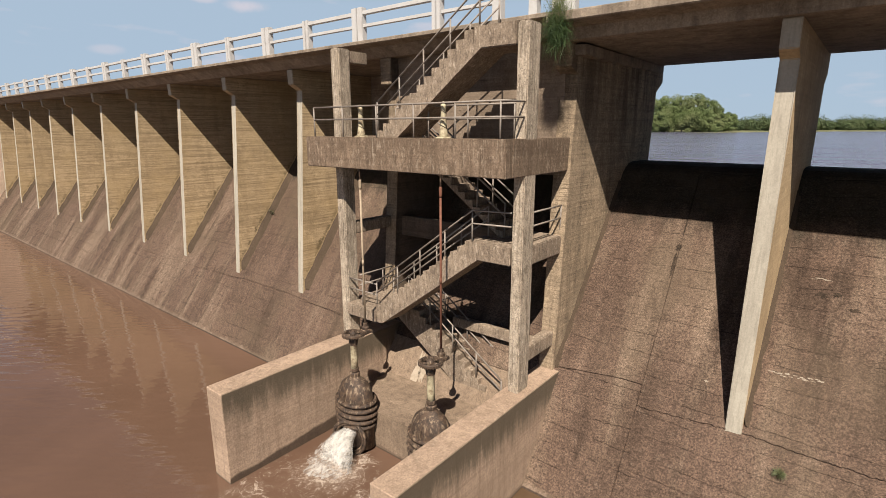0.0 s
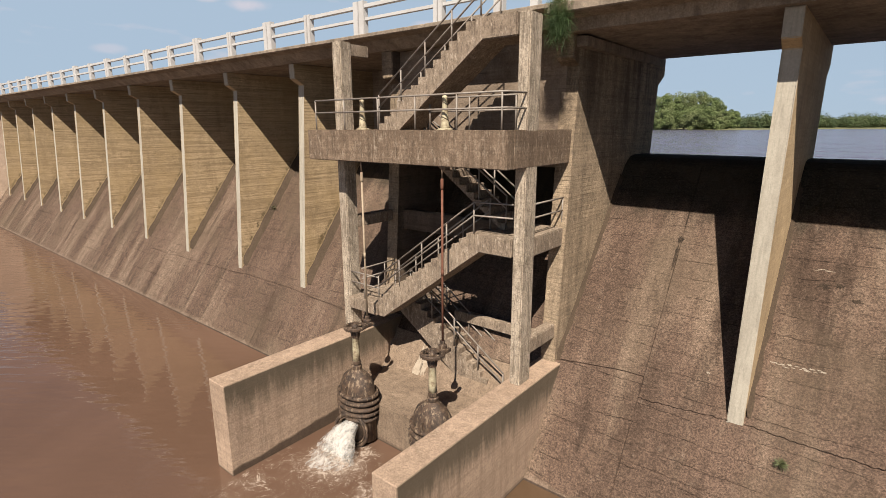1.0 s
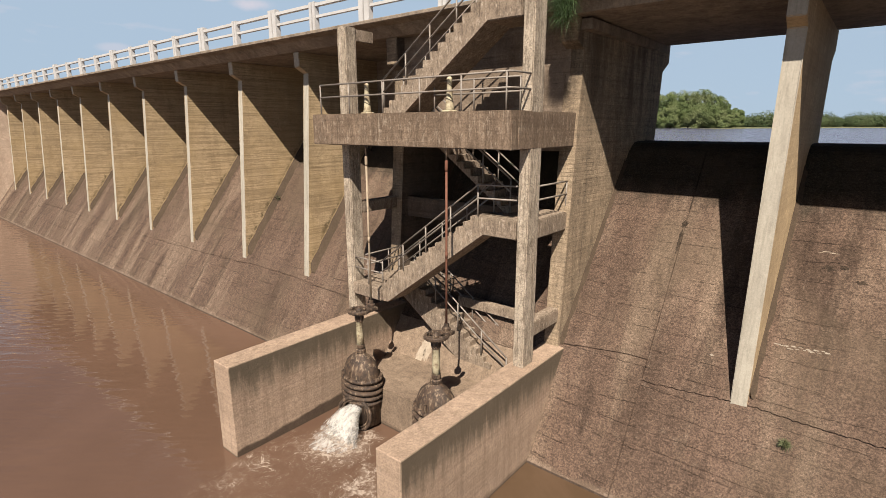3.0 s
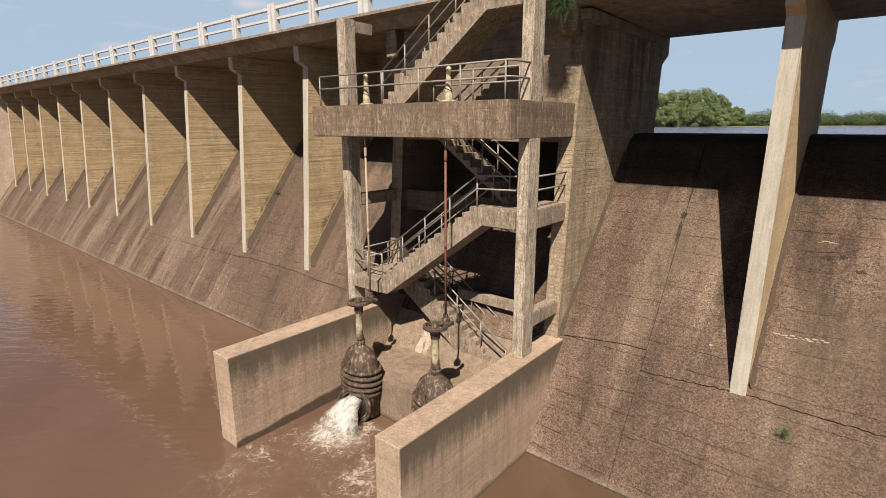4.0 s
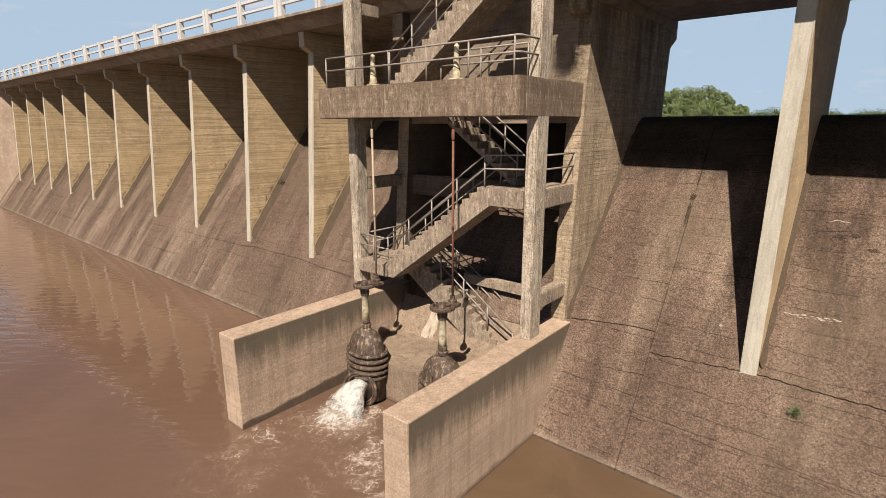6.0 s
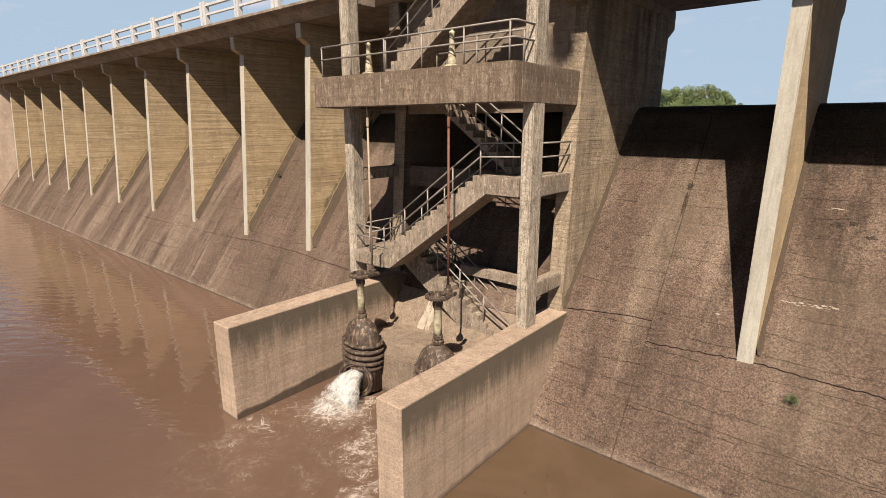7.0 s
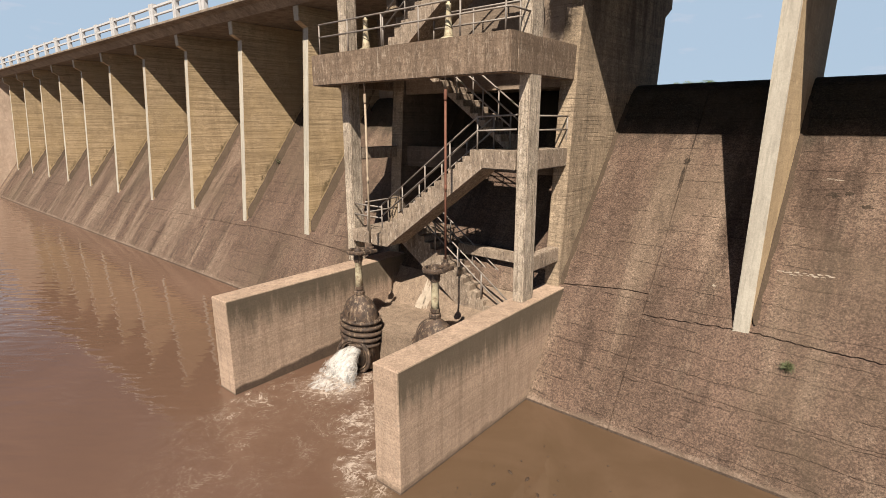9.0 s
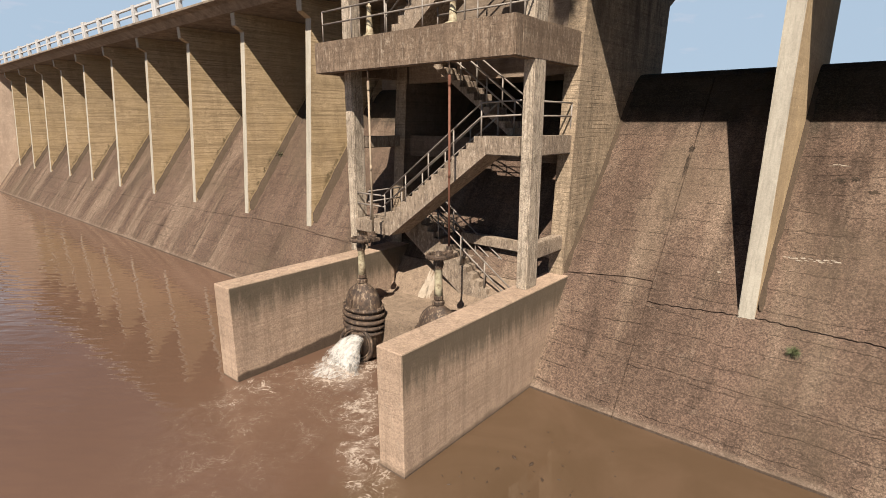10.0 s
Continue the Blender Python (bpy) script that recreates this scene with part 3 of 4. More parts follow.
def lathe(profile, x, y, z, sides=24, bm=None, sx=1.0, sy=1.0):
    """A turned shape from (radius, height) points, about an upright axis."""
    own = bm or bmesh.new()
    rings = []
    for r, h in profile:
        rings.append([own.verts.new((x + sx * r * math.cos(a), y + sy * r * math.sin(a), z + h)) for a in [2 * math.pi * j / sides for j in range(sides)]])
    for a, b in zip(rings, rings[1:]):
        for j in range(sides):
            own.faces.new((a[j], a[(j + 1) % sides], b[(j + 1) % sides], b[j]))
    own.faces.new(rings[0]), own.faces.new(rings[-1])
    return own


# ---------------------------------------------------------------- ground, river, lake
Y0, RISE = 10.75, 1.40


def slope_at(y):
    return RISE * (y - Y0)


def build_ground():
    bm = bmesh.new()
    xs = [-4000, -900, -400, -220, -130, -100, -80, -64, -52, -42, -34, -28, -20, -8, 10, 40, 90, 200, 500, 1500, 4000]
    rows = []
    for x in xs:
        shore = 172 + 5 * math.sin(x * 0.07)
        if x > -30:
            shore = 172 + min(60, (x + 30) * 3.2)
        col = [(-4000, -3.0), (-300, -3.0), (15.0, -3.0), (17.6, 4.0), (60, 4.5), (shore - 12, 6.8), (shore, 8.12), (shore + 5, 8.25), (shore + 40, 8.3), (700, 8.3), (4500, 8.3)]
        rows.append([bm.verts.new((x, y, z)) for y, z in col])
    for a, b in zip(rows, rows[1:]):
        for j in range(len(a) - 1):
            bm.faces.new((a[j], b[j], b[j + 1], a[j + 1]))
    ob = part("ground", bm, M_GROUND)
    tagged(ob, "grassy river bed and far lake bank", "ground", kind="structure")


def build_waters():
    bm = bmesh.new()
    vs = [bm.verts.new(p) for p in ((-1500, -1500, 0), (1500, -1500, 0), (1500, 11.6, 0), (-1500, 11.6, 0))]
    bm.faces.new(vs)
    tagged(part("water", bm, M_RIVER), "muddy brown river water with small ripples", "water", kind="structure")
    bm = bmesh.new()
    vs = [bm.verts.new(p) for p in ((-1500, 18.2, 8.1), (1500, 18.2, 8.1), (1500, 420, 8.1), (-1500, 420, 8.1))]
    bm.faces.new(vs)
    tagged(part("lake_water", bm, M_LAKE), "grey-blue lake behind the weir", "water", kind="structure")


build_ground()
build_waters()

# ---------------------------------------------------------------- the dam
ABUT, PIER = -6.40, -1.50
BUTTS = [-12.85, -18.2, -23.3, -28.85, -34.4, -40.1, -45.8, -51.3] + [-56.8, -62.35, -67.9]


def build_dam():
    body = [(9.4, -1.92), (16.55, 8.09), (16.72, 8.28), (16.95, 8.41), (17.25, 8.46), (18.1, 8.46), (18.3, 8.38), (18.4, 8.2), (18.4, -3.2), (9.4, -3.2)]
    body = [(y + (0.03 if k < 2 else 0), z) for k, (y, z) in enumerate(body)]
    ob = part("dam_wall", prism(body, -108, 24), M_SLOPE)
    tagged(ob, "sloping weathered concrete spillway wall of the dam", "dam", kind="structure")
    ob2 = part("parapet_wall", prism([(16.9, 8.4), (17.3, 8.4), (17.3, 11.785), (16.9, 11.785)], -108, -6.6), M_BACK)
    tagged(ob2, "dark upright concrete wall behind the buttresses", "wall", kind="structure")
    return ob


def build_deck():
    """The road deck: a thin cantilevered edge on a haunch over the buttresses, a deeper edge over the spillway bays."""
    slim = [(11.93, 12.16), (11.95, 12.14), (12.34, 12.09), (12.72, 11.80), (19.0, 11.78), (19.1, 11.95), (19.8, 11.97), (19.8, 12.24), (19.6, 12.26), (11.95, 12.26), (11.93, 12.24)]
    deep = [(11.8, 12.0), (11.83, 11.97), (12.5, 11.94), (12.55, 11.66), (19.0, 11.58), (19.1, 11.9), (19.8, 11.93), (19.8, 12.19), (19.6, 12.2), (11.82, 12.2), (11.8, 12.18)]
    for lo, hi, prof in ((-108, -12.62, slim), (-12.61, -6.42, slim), (-6.41, 24, deep)):
        ob = part("bridge_deck", prism(prof, lo, hi), M_DECK)
        tagged(ob, "stained concrete road deck on top of the dam", "bridge deck", kind="structure")


def build_end_wall():
    """The retaining wall that closes the far end of the dam, running down to the river."""
    prof = [(6.0, -3.0), (6.0, 2.2), (8.6, 4.4), (11.4, 11.0), (11.4, 12.1), (16.9, 12.1), (16.9, -3.0)]
    ob = part("end_wall", prism(prof, -72.4, -70.4, bevel=0.04), M_END)
    tagged(ob, "pale sunlit concrete retaining wall at the dam's far end", "wall", kind="structure")


def buttress(x, w0=0.17, w1=0.30, side=M_BUTT, face=M_EDGE, fillet=0.25, corbel=(11.24, 11.02, 11.79)):
    """One buttress: leaning front edge, corbels under the deck at both ends, thicker upstream."""
    prof = [(12.48, 0.9), (13.21, corbel[1]), (12.79, corbel[0]), (12.77, corbel[2]), (19.36, corbel[2] - 0.02), (19.36, 11.05), (18.85, 10.72), (18.6, 8.0), (18.3, 2.0), (13.4, 0.9)]
    half = lambda y: w0 + (w1 - w0) * (y - 12.5) / 6.4
    bm = bmesh.new()
    a = [bm.verts.new((-half(y), y, z)) for y, z in prof]
    b = [bm.verts.new((half(y), y, z)) for y, z in prof]
    fs = [bm.faces.new(a), bm.faces.new(b[::-1])]
    n = len(prof)
    for k in range(n):
        fs.append(bm.faces.new((a[k], a[(k + 1) % n], b[(k + 1) % n], b[k])))
    front = [f for f in fs[2:5]]
    edges = list({e for f in front for e in f.edges})
    bmesh.ops.bevel(bm, geom=edges, offset=0.018, segments=2, affect="EDGES")
    bmesh.ops.recalc_face_normals(bm, faces=bm.faces)
    me = bpy.data.meshes.new("buttress")
    bm.normal_update()
    for f in bm.faces:
        f.material_index = 1 if f.normal.y < -0.6 and f.calc_center_median().y < 13.4 else 0
    bm.to_mesh(me)
    bm.free()
    me.materials.append(side)
    me.materials.append(face)
    ob = new("buttress", me)
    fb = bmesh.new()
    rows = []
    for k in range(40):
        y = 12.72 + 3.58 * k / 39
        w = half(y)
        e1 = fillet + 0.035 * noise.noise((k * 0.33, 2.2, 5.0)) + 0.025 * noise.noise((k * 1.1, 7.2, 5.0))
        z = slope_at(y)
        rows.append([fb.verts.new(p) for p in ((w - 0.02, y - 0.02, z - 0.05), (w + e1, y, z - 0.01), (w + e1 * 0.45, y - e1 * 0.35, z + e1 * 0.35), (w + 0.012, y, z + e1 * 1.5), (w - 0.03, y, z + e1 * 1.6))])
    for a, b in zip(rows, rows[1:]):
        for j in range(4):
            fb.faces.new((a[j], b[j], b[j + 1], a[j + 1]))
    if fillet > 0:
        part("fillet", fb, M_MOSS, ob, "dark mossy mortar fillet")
    ob.location.x = x
    return tagged(ob, "tan board-marked concrete buttress with a pale front edge", "buttress", "buttresses of the dam", "structure")


LOW = (11.07, 10.91, 11.65)
dam = build_dam()
build_deck()
build_end_wall()
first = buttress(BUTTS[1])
buttress(BUTTS[0], 0.24, 0.36, M_TOWER_SHADE, M_ABUT, corbel=(10.96, 10.80, 11.79))["label"] = "stained concrete buttress behind the stair tower, shade painted into its colour"
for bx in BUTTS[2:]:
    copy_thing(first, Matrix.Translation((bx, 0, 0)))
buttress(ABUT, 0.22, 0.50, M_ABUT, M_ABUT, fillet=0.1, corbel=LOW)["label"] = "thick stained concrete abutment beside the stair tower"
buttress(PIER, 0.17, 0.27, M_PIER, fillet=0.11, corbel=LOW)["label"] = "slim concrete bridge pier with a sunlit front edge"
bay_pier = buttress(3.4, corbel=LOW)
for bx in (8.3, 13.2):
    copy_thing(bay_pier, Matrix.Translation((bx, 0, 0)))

# ---------------------------------------------------------------- stair tower
FRONT = 10.76
RX = -6.246


def concrete_thing(name, bm, mat, label, category, group="", kind=""):
    return tagged(part(name, bm, mat), label, category, group, kind)


def wing_wall(x0, x1, y0, mat=M_WALL):
    prof = [(y0, -2.5), (y0, 2.7), (13.0, 2.7), (13.0, 0.5), (10.9, -2.5)]
    return concrete_thing("wing_wall", prism(prof, x0, x1, bevel=0.018), mat, "thick pale concrete wing wall of the outlet channel", "wall", "wing walls", "structure")


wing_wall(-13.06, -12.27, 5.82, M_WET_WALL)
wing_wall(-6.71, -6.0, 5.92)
concrete_thing("outlet_bench", box(-11.9, -6.83, 9.55, 11.9, -2.5, 1.25, 0.03), M_BENCH, "low concrete bench behind the valves", "bench", kind="structure")
concrete_thing("cap_beam", box(-6.72, -5.86, 12.95, 19.3, 11.34, 11.60, 0.02), M_DECK, "concrete bearing beam on top of the abutment", "beam", kind="structure")
concrete_thing("tower_back_wall", box(-12.7, -6.5, 13.15, 13.45, 8.25, 11.79, 0), M_BACK, "board-marked concrete panel wall above the platform", "wall", kind="structure")


def column(x0, x1, y0, y1, z0, z1):
    return concrete_thing("column", box(x0, x1, y0, y1, z0, z1, 0.03), M_COL, "weathered square concrete tower column", "column", "tower columns")


column(-13.2, -12.82, FRONT, 11.22, 2.68, 11.9)
column(-6.55, RX, FRONT, 11.32, 2.68, 11.9)


def beam(x0, x1, y0, y1, z0, z1, mat=M_STAIR):
    return concrete_thing("beam", box(x0, x1, y0, y1, z0, z1, 0.025), mat, "grey-brown concrete tower beam", "beam", "tower beams")


beam(-13.18, -12.84, 11.2, 11.96, 11.5, 11.86)
beam(-6.58, RX - 0.01, 11.28, 13.05, 3.43, 3.84)
beam(-6.58, RX - 0.01, 11.28, 13.05, 6.12, 6.62)
beam(-12.62, -6.6, 13.15, 13.45, 5.8, 6.5, M_TOWER_SHADE)
beam(-13.18, -12.84, 11.2, 13.1, 6.12, 6.5)
beam(-13.18, -12.84, 11.2, 13.1, 3.43, 3.8)
beam(-9.9, -6.6, 12.66, 12.92, 3.12, 3.45)


def build_platform():
    e = anchor("platform", -9.8, 9.89, 8.4, "stained brown concrete platform with deep edge beams", "platform")
    bits = [("edge_beam", (-13.47, -6.24, 9.89, 10.2, 8.4, 9.29)), ("edge_beam", (-6.5, -6.24, 10.2, 13.2, 8.4, 9.29)),
            ("edge_beam", (-13.47, -13.17, 10.2, 13.2, 8.4, 9.29)), ("slab", (-13.18, -6.49, 10.19, 11.12, 9.08, 9.27)),
            ("slab", (-13.18, -11.1, 11.12, 13.3, 9.08, 9.27)), ("slab", (-7.0, -6.49, 11.12, 13.3, 9.08, 9.27))]
    for nm, b in bits:
        under(part(nm, box(*b, 0.02), M_BEAM), e)


build_platform()
concrete_thing("landing", box(-7.75, -6.6, FRONT, 13.1, 6.12, 6.6, 0.025), M_STAIR, "weathered concrete middle stair landing", "landing", "stair landings")
concrete_thing("landing", box(-12.82, -11.5, FRONT - 0.1, 13.1, 3.45, 3.85, 0.025), M_STAIR, "cracked concrete lower stair landing", "landing", "stair landings")
concrete_thing("landing", box(-7.8, -6.6, FRONT, 11.95, 11.40, 11.92, 0.025), M_STAIR, "weathered concrete top stair landing below the road", "landing", "stair landings")


def flight(xa, za, xb, zb, n, y0, y1, depth=0.5, foot=0.0, label="stained concrete stair flight with bare treads"):
    """Stairs from (xa, za) up to (xb, zb) in n rises: a sloping slab with a cut string that carries each step."""
    e = anchor("stair_flight", xa, y0, za, label, "stairs", "stair flights")
    run, rise = (xb - xa) / n, (zb - za) / n
    m = rise / run
    zlow = za - foot
    xf = xa + (depth - foot) / m
    if depth > 0.42:
        prof = [(xa, za), (xb, zb - 0.004), (xb, zb - 0.3), (xb + (depth - 0.42) / m, zb - 0.42)]
    else:
        prof = [(xa, za), (xb, zb - 0.004), (xb, zb - depth)]
    prof += [(xf, zlow), (xa, zlow)] if foot else [(xf, zlow)]
    under(part("stair_slab", prism(prof, y0 + 0.004, y1 - 0.004, "y"), M_STAIR), e)
    for k in range(n):
        x0, z0 = xa + run * k, za + rise * k
        tri = [(x0, z0), (x0, z0 + rise - 0.015), (x0 + run * 0.04, z0 + rise), (x0 + run * 1.03, z0 + rise), (x0 + run * 1.03, z0 + rise * 1.01)]
        under(part("step", prism(tri, y0 + 0.002, y1 - 0.002, "y"), M_STAIR), e)
    return e


flight(-11.25, 9.27, -7.8, 11.86, 13, FRONT, 11.86, depth=0.62)
flight(-11.52, 3.85, -7.75, 6.6, 15, FRONT, 11.65, depth=0.58, foot=0.4)
flight(-7.4, 6.6, -11.1, 9.27, 14, 11.72, 12.6, depth=0.1, foot=0.05)
flight(-7.5, 1.25, -11.25, 3.85, 14, 11.92, 12.8, depth=0.9, foot=0.1)


def railing(run, posts, label, heights=(0.84, 0.49), r=0.024, ends=()):
    """A pipe rail of two bars along base points, with posts at base points."""
    e = anchor("pipe_railing", *run[0], label, "railing", "pipe railings")
    for nm, h in zip(("top_rail", "mid_rail"), heights):
        under(part(nm, tube([(x, y, z + h) for x, y, z in run], r), M_PIPE, smooth=True), e)
    for x, y, z in posts:
        under(part("post", tube([(x, y, z - 0.04), (x, y, z + heights[0])], r * 0.95), M_PIPE, smooth=True), e)
    return e


GREY = "weathered grey steel pipe railing"
railing([(-13.1, 9.96, 9.29), (-6.36, 9.96, 9.29), (-6.3, 10.05, 9.29), (-6.3, 10.78, 9.29)],
        [(x, 9.96, 9.29) for x in (-13.1, -11.8, -10.42, -9.06, -7.72, -6.44)], GREY + " along the platform edge")
railing([(-9.5, 11.06, 9.28), (-6.62, 11.06, 9.28)], [(x, 11.06, 9.28) for x in (-9.5, -8.15, -6.75)], GREY + " round the stair opening")
railing([(-11.16, 11.5, 9.28), (-11.16, 13.2, 9.28)], [(-11.16, y, 9.28) for y in (11.5, 12.5)], GREY + " round the stair opening")


def flight_rail(xa, za, xb, zb, y, n, more=(), label=GREY + " climbing a stair flight"):
    pts = [(xa, y, za), (xb, y, zb), *more]
    return railing(pts, [(xa + (xb - xa) * k / n, y, za + (zb - za) * k / n) for k in range(n + 1)], label)


flight_rail(-11.25, 9.43, -7.65, 12.0, 10.82, 4, [(-6.25, 10.82, 12.02)])
flight_rail(-11.25, 9.43, -7.65, 12.0, 11.66, 4)
flight_rail(-11.52, 3.92, -7.8, 6.6, 10.82, 4, [(-6.6, 10.82, 6.64)])
flight_rail(-11.52, 3.92, -7.8, 6.62, 11.58, 4)
flight_rail(-7.4, 6.7, -11.1, 9.37, 11.77, 4)
flight_rail(-7.4, 6.7, -11.1, 9.37, 12.55, 4)
flight_rail(-7.5, 1.35, -11.2, 3.95, 11.97, 4)
flight_rail(-7.5, 1.35, -11.2, 3.95, 12.75, 4)
railing([(-6.32, 11.3, 6.62), (-6.32, 12.95, 6.62)], [(-6.32, 12.93, 6.62)], GREY + " on the middle landing")
railing([(-12.82, 10.82, 3.85), (-11.52, 10.82, 3.85)], [(-12.2, 10.82, 3.85)], GREY + " on the lower landing")
railing([(-12.76, 11.22, 3.85), (-12.76, 12.9, 3.85)], [(-12.76, 12.3, 3.85)], GREY + " on the lower landing")

# ---------------------------------------------------------------- white balustrade on the deck
BREAKS = [(-13.3, 1), (-16.0, 0), (-18.5, 1), (-21.3, 0), (-24.2, 1), (-26.95, 0), (-29.6, 1)] + [(-32.35 - 2.77 * k, k % 2) for k in range(26)]


def balustrade(xl, wl_, xr, wr_, y=12.12, z=12.25):
    """A bay of concrete balustrade between two posts."""
    xl, xr = 1.0115 * xl, 1.0115 * xr
    e = anchor("balustrade", (xl + xr) / 2, y + 0.11, z, "white-painted concrete balustrade bay on the road edge", "balustrade", "balustrade bays")
    under(part("post", box(xl + 0.02, xl + wl_, y, y + 0.22, z - 0.01, z + 1.0 + (0.06 if wl_ > 0.2 else 0), 0.015), M_WHITE), e)
    under(part("post", box(xr - wr_, xr - 0.02, y, y + 0.22, z - 0.01, z + 1.0 + (0.06 if wr_ > 0.2 else 0), 0.015), M_WHITE), e)
    under(part("top_rail", box(xl + wl_ - 0.01, xr - wr_ + 0.01, y + 0.04, y + 0.18, z + 0.83, z + 0.95, 0.012), M_WHITE), e)
    under(part("mid_rail", box(xl + wl_ - 0.01, xr - wr_ + 0.01, y + 0.06, y + 0.16, z + 0.45, z + 0.55, 0.012), M_WHITE), e)


wide = lambda k: 0.25 if k else 0.16
for (xr, kr), (xl, kl) in zip(BREAKS, BREAKS[1:]):
    balustrade(xl, wide(kl), xr, wide(kr))
balustrade(-13.3, 0.25, -10.0, 0.16)
balustrade(-10.0, 0.16, -7.8, 0.30)
balustrade(-6.95, 0.25, -6.0, 0.3, 11.98, 12.2)
balustrade(-6.0, 0.3, -3.85, 0.16, 11.98, 12.2)
balustrade(-3.85, 0.16, -1.3, 0.25, 11.98, 12.2)
balustrade(-1.3, 0.25, 1.5, 0.16, 11.98, 12.2)

# ---------------------------------------------------------------- valves
def valve(x, y, rod_x, rod_y, rod_mat):
    """A sluice valve with its bonnet, pillar, hand wheel and outlet ring."""
    e = anchor("sluice_valve", x, y, 0, "rusty iron sluice valve with a domed bonnet", "valve", "sluice valves")
    dome = [(0.50, 0.1), (0.50, 1.35), (0.50, 1.5), (0.485, 1.68), (0.45, 1.87), (0.38, 2.04), (0.27, 2.17), (0.16, 2.26), (0.11, 2.32)]
    bon = under(part("bonnet", lathe(dome, x, y, 0, 28, sx=1.28, sy=0.9), M_IRON, smooth=True), e)
    for h, w in ((0.84, 0.575), (1.02, 0.60), (1.20, 0.61), (1.38, 0.60), (1.56, 0.585)):
        lip = [(0.47, h - 0.06), (w - 0.04, h - 0.055), (w - 0.008, h - 0.03), (w, h), (w - 0.008, h + 0.03), (w - 0.04, h + 0.055), (0.47, h + 0.06)]
        under(part("flange_rib", lathe(lip, x, y, 0, 28, sx=1.24, sy=0.93), M_IRON, smooth=True), bon)
    for k in range(14):
        a = 2 * math.pi * (k + 0.5) / 14
        under(part("bolt", lathe([(0.028, 1.6), (0.028, 1.645), (0.016, 1.65)], x + 1.24 * 0.545 * math.cos(a), y + 0.93 * 0.545 * math.sin(a), 0, 6), M_IRON), bon)
    under(part("stiffener", box(x - 0.03, x + 0.03, y - 0.48, y - 0.36, 0.9, 1.85, 0.01), M_IRON), bon)
    under(part("collar", lathe([(0.09, 2.30), (0.16, 2.32), (0.16, 2.40), (0.11, 2.43), (0.13, 2.47), (0.13, 2.55), (0.09, 2.57)], x, y, 0, 18), M_IRON), bon)
    under(part("pillar", lathe([(0.115, 2.5), (0.105, 2.8), (0.10, 3.35), (0.11, 3.36)], x, y, 0, 16), M_YELLOW, smooth=True), e)
    wheel = under(part("hand_wheel", lathe([(0.235, 3.575), (0.295, 3.565), (0.325, 3.60), (0.325, 3.65), (0.295, 3.675), (0.24, 3.665), (0.235, 3.575)], x, y, 0, 28), M_IRON), e)
    under(part("hub", lathe([(0.12, 3.30), (0.14, 3.42), (0.12, 3.52), (0.10, 3.66), (0.06, 3.70), (0.03, 3.76)], x, y, 0, 16), M_IRON), wheel)
    for k in range(5):
        a = 2 * math.pi * k / 5 + 0.3
        d = Vector((math.cos(a), math.sin(a), 0))
        under(part("spoke", tube([Vector((x, y, 3.60)) + d * 0.08, Vector((x, y, 3.62)) + d * 0.27], [0.045, 0.032], 8), M_IRON), wheel)
    for k in range(28):
        a = 2 * math.pi * k / 28
        d = Vector((math.cos(a), math.sin(a), 0))
        under(part("tooth", tube([Vector((x, y, 3.57)) + d * 0.322, Vector((x, y, 3.655)) + d * 0.322], 0.012, 5), M_IRON), wheel)
    under(part("gear_arm", box(x - 0.05, rod_x + 0.06 if rod_x > x else x + 0.06, y + 0.1, rod_y + 0.06, 3.46, 3.56, 0.015), M_IRON), e)
    pipe = bmesh.new()
    rings = [[pipe.verts.new((x + rr * math.cos(a), yy, 0.5 + rr * math.sin(a))) for a in [2 * math.pi * k / 32 for k in range(32)]] for rr, yy in ((0.47, y - 0.52), (0.47, y - 0.1), (0.42, y - 0.1), (0.42, y - 0.52))]
    for a, b in zip(rings, rings[1:] + rings[:1]):
        for k in range(32):
            pipe.faces.new((a[k], a[(k + 1) % 32], b[(k + 1) % 32], b[k]))
    pipe_ob = under(part("outlet_pipe", pipe, M_IRON, smooth=True), e)
    pts = [(x + 0.53 * math.cos(a), y - 0.5, 0.5 + 0.53 * math.sin(a)) for a in [2 * math.pi * k / 36 for k in range(36)]]
    turn = Matrix.Translation((x, y, 0)) @ Matrix.Rotation(radians(20), 4, "Z") @ Matrix.Translation((-x, -y, 0))
    pipe_ob.data.transform(turn)
    pts = [turn @ Vector(p) for p in pts]
    under(part("outlet_ring", tube(pts, 0.055, 8, closed=True), M_IRON, smooth=True), pipe_ob)
    rod = anchor("operating_rod", rod_x, rod_y, 3.5, "long upright operating rod below the platform", "rod", "operating rods")
    under(part("shaft", tube([(rod_x, rod_y, 3.6), (rod_x, rod_y, 7.95)], 0.031), rod_mat, smooth=True), rod)
    under(part("upper_shaft", tube([(rod_x, rod_y, 7.9), (rod_x, rod_y, 9.1)], 0.025), M_IRON, smooth=True), rod)
    under(part("coupling", tube([(rod_x, rod_y, 7.82), (rod_x, rod_y, 7.88), (rod_x, rod_y, 8.06), (rod_x, rod_y, 8.1)], [0.034, 0.043, 0.043, 0.032]), rod_mat, smooth=True), rod)
    under(part("coupling", tube([(rod_x, rod_y, 5.55), (rod_x, rod_y, 5.72)], 0.037), rod_mat, smooth=True), rod)
    under(part("end_collar", lathe([(0.05, 3.5), (0.12, 3.52), (0.12, 3.6), (0.07, 3.63), (0.07, 3.72)], rod_x, rod_y, 0, 16), M_IRON), rod)
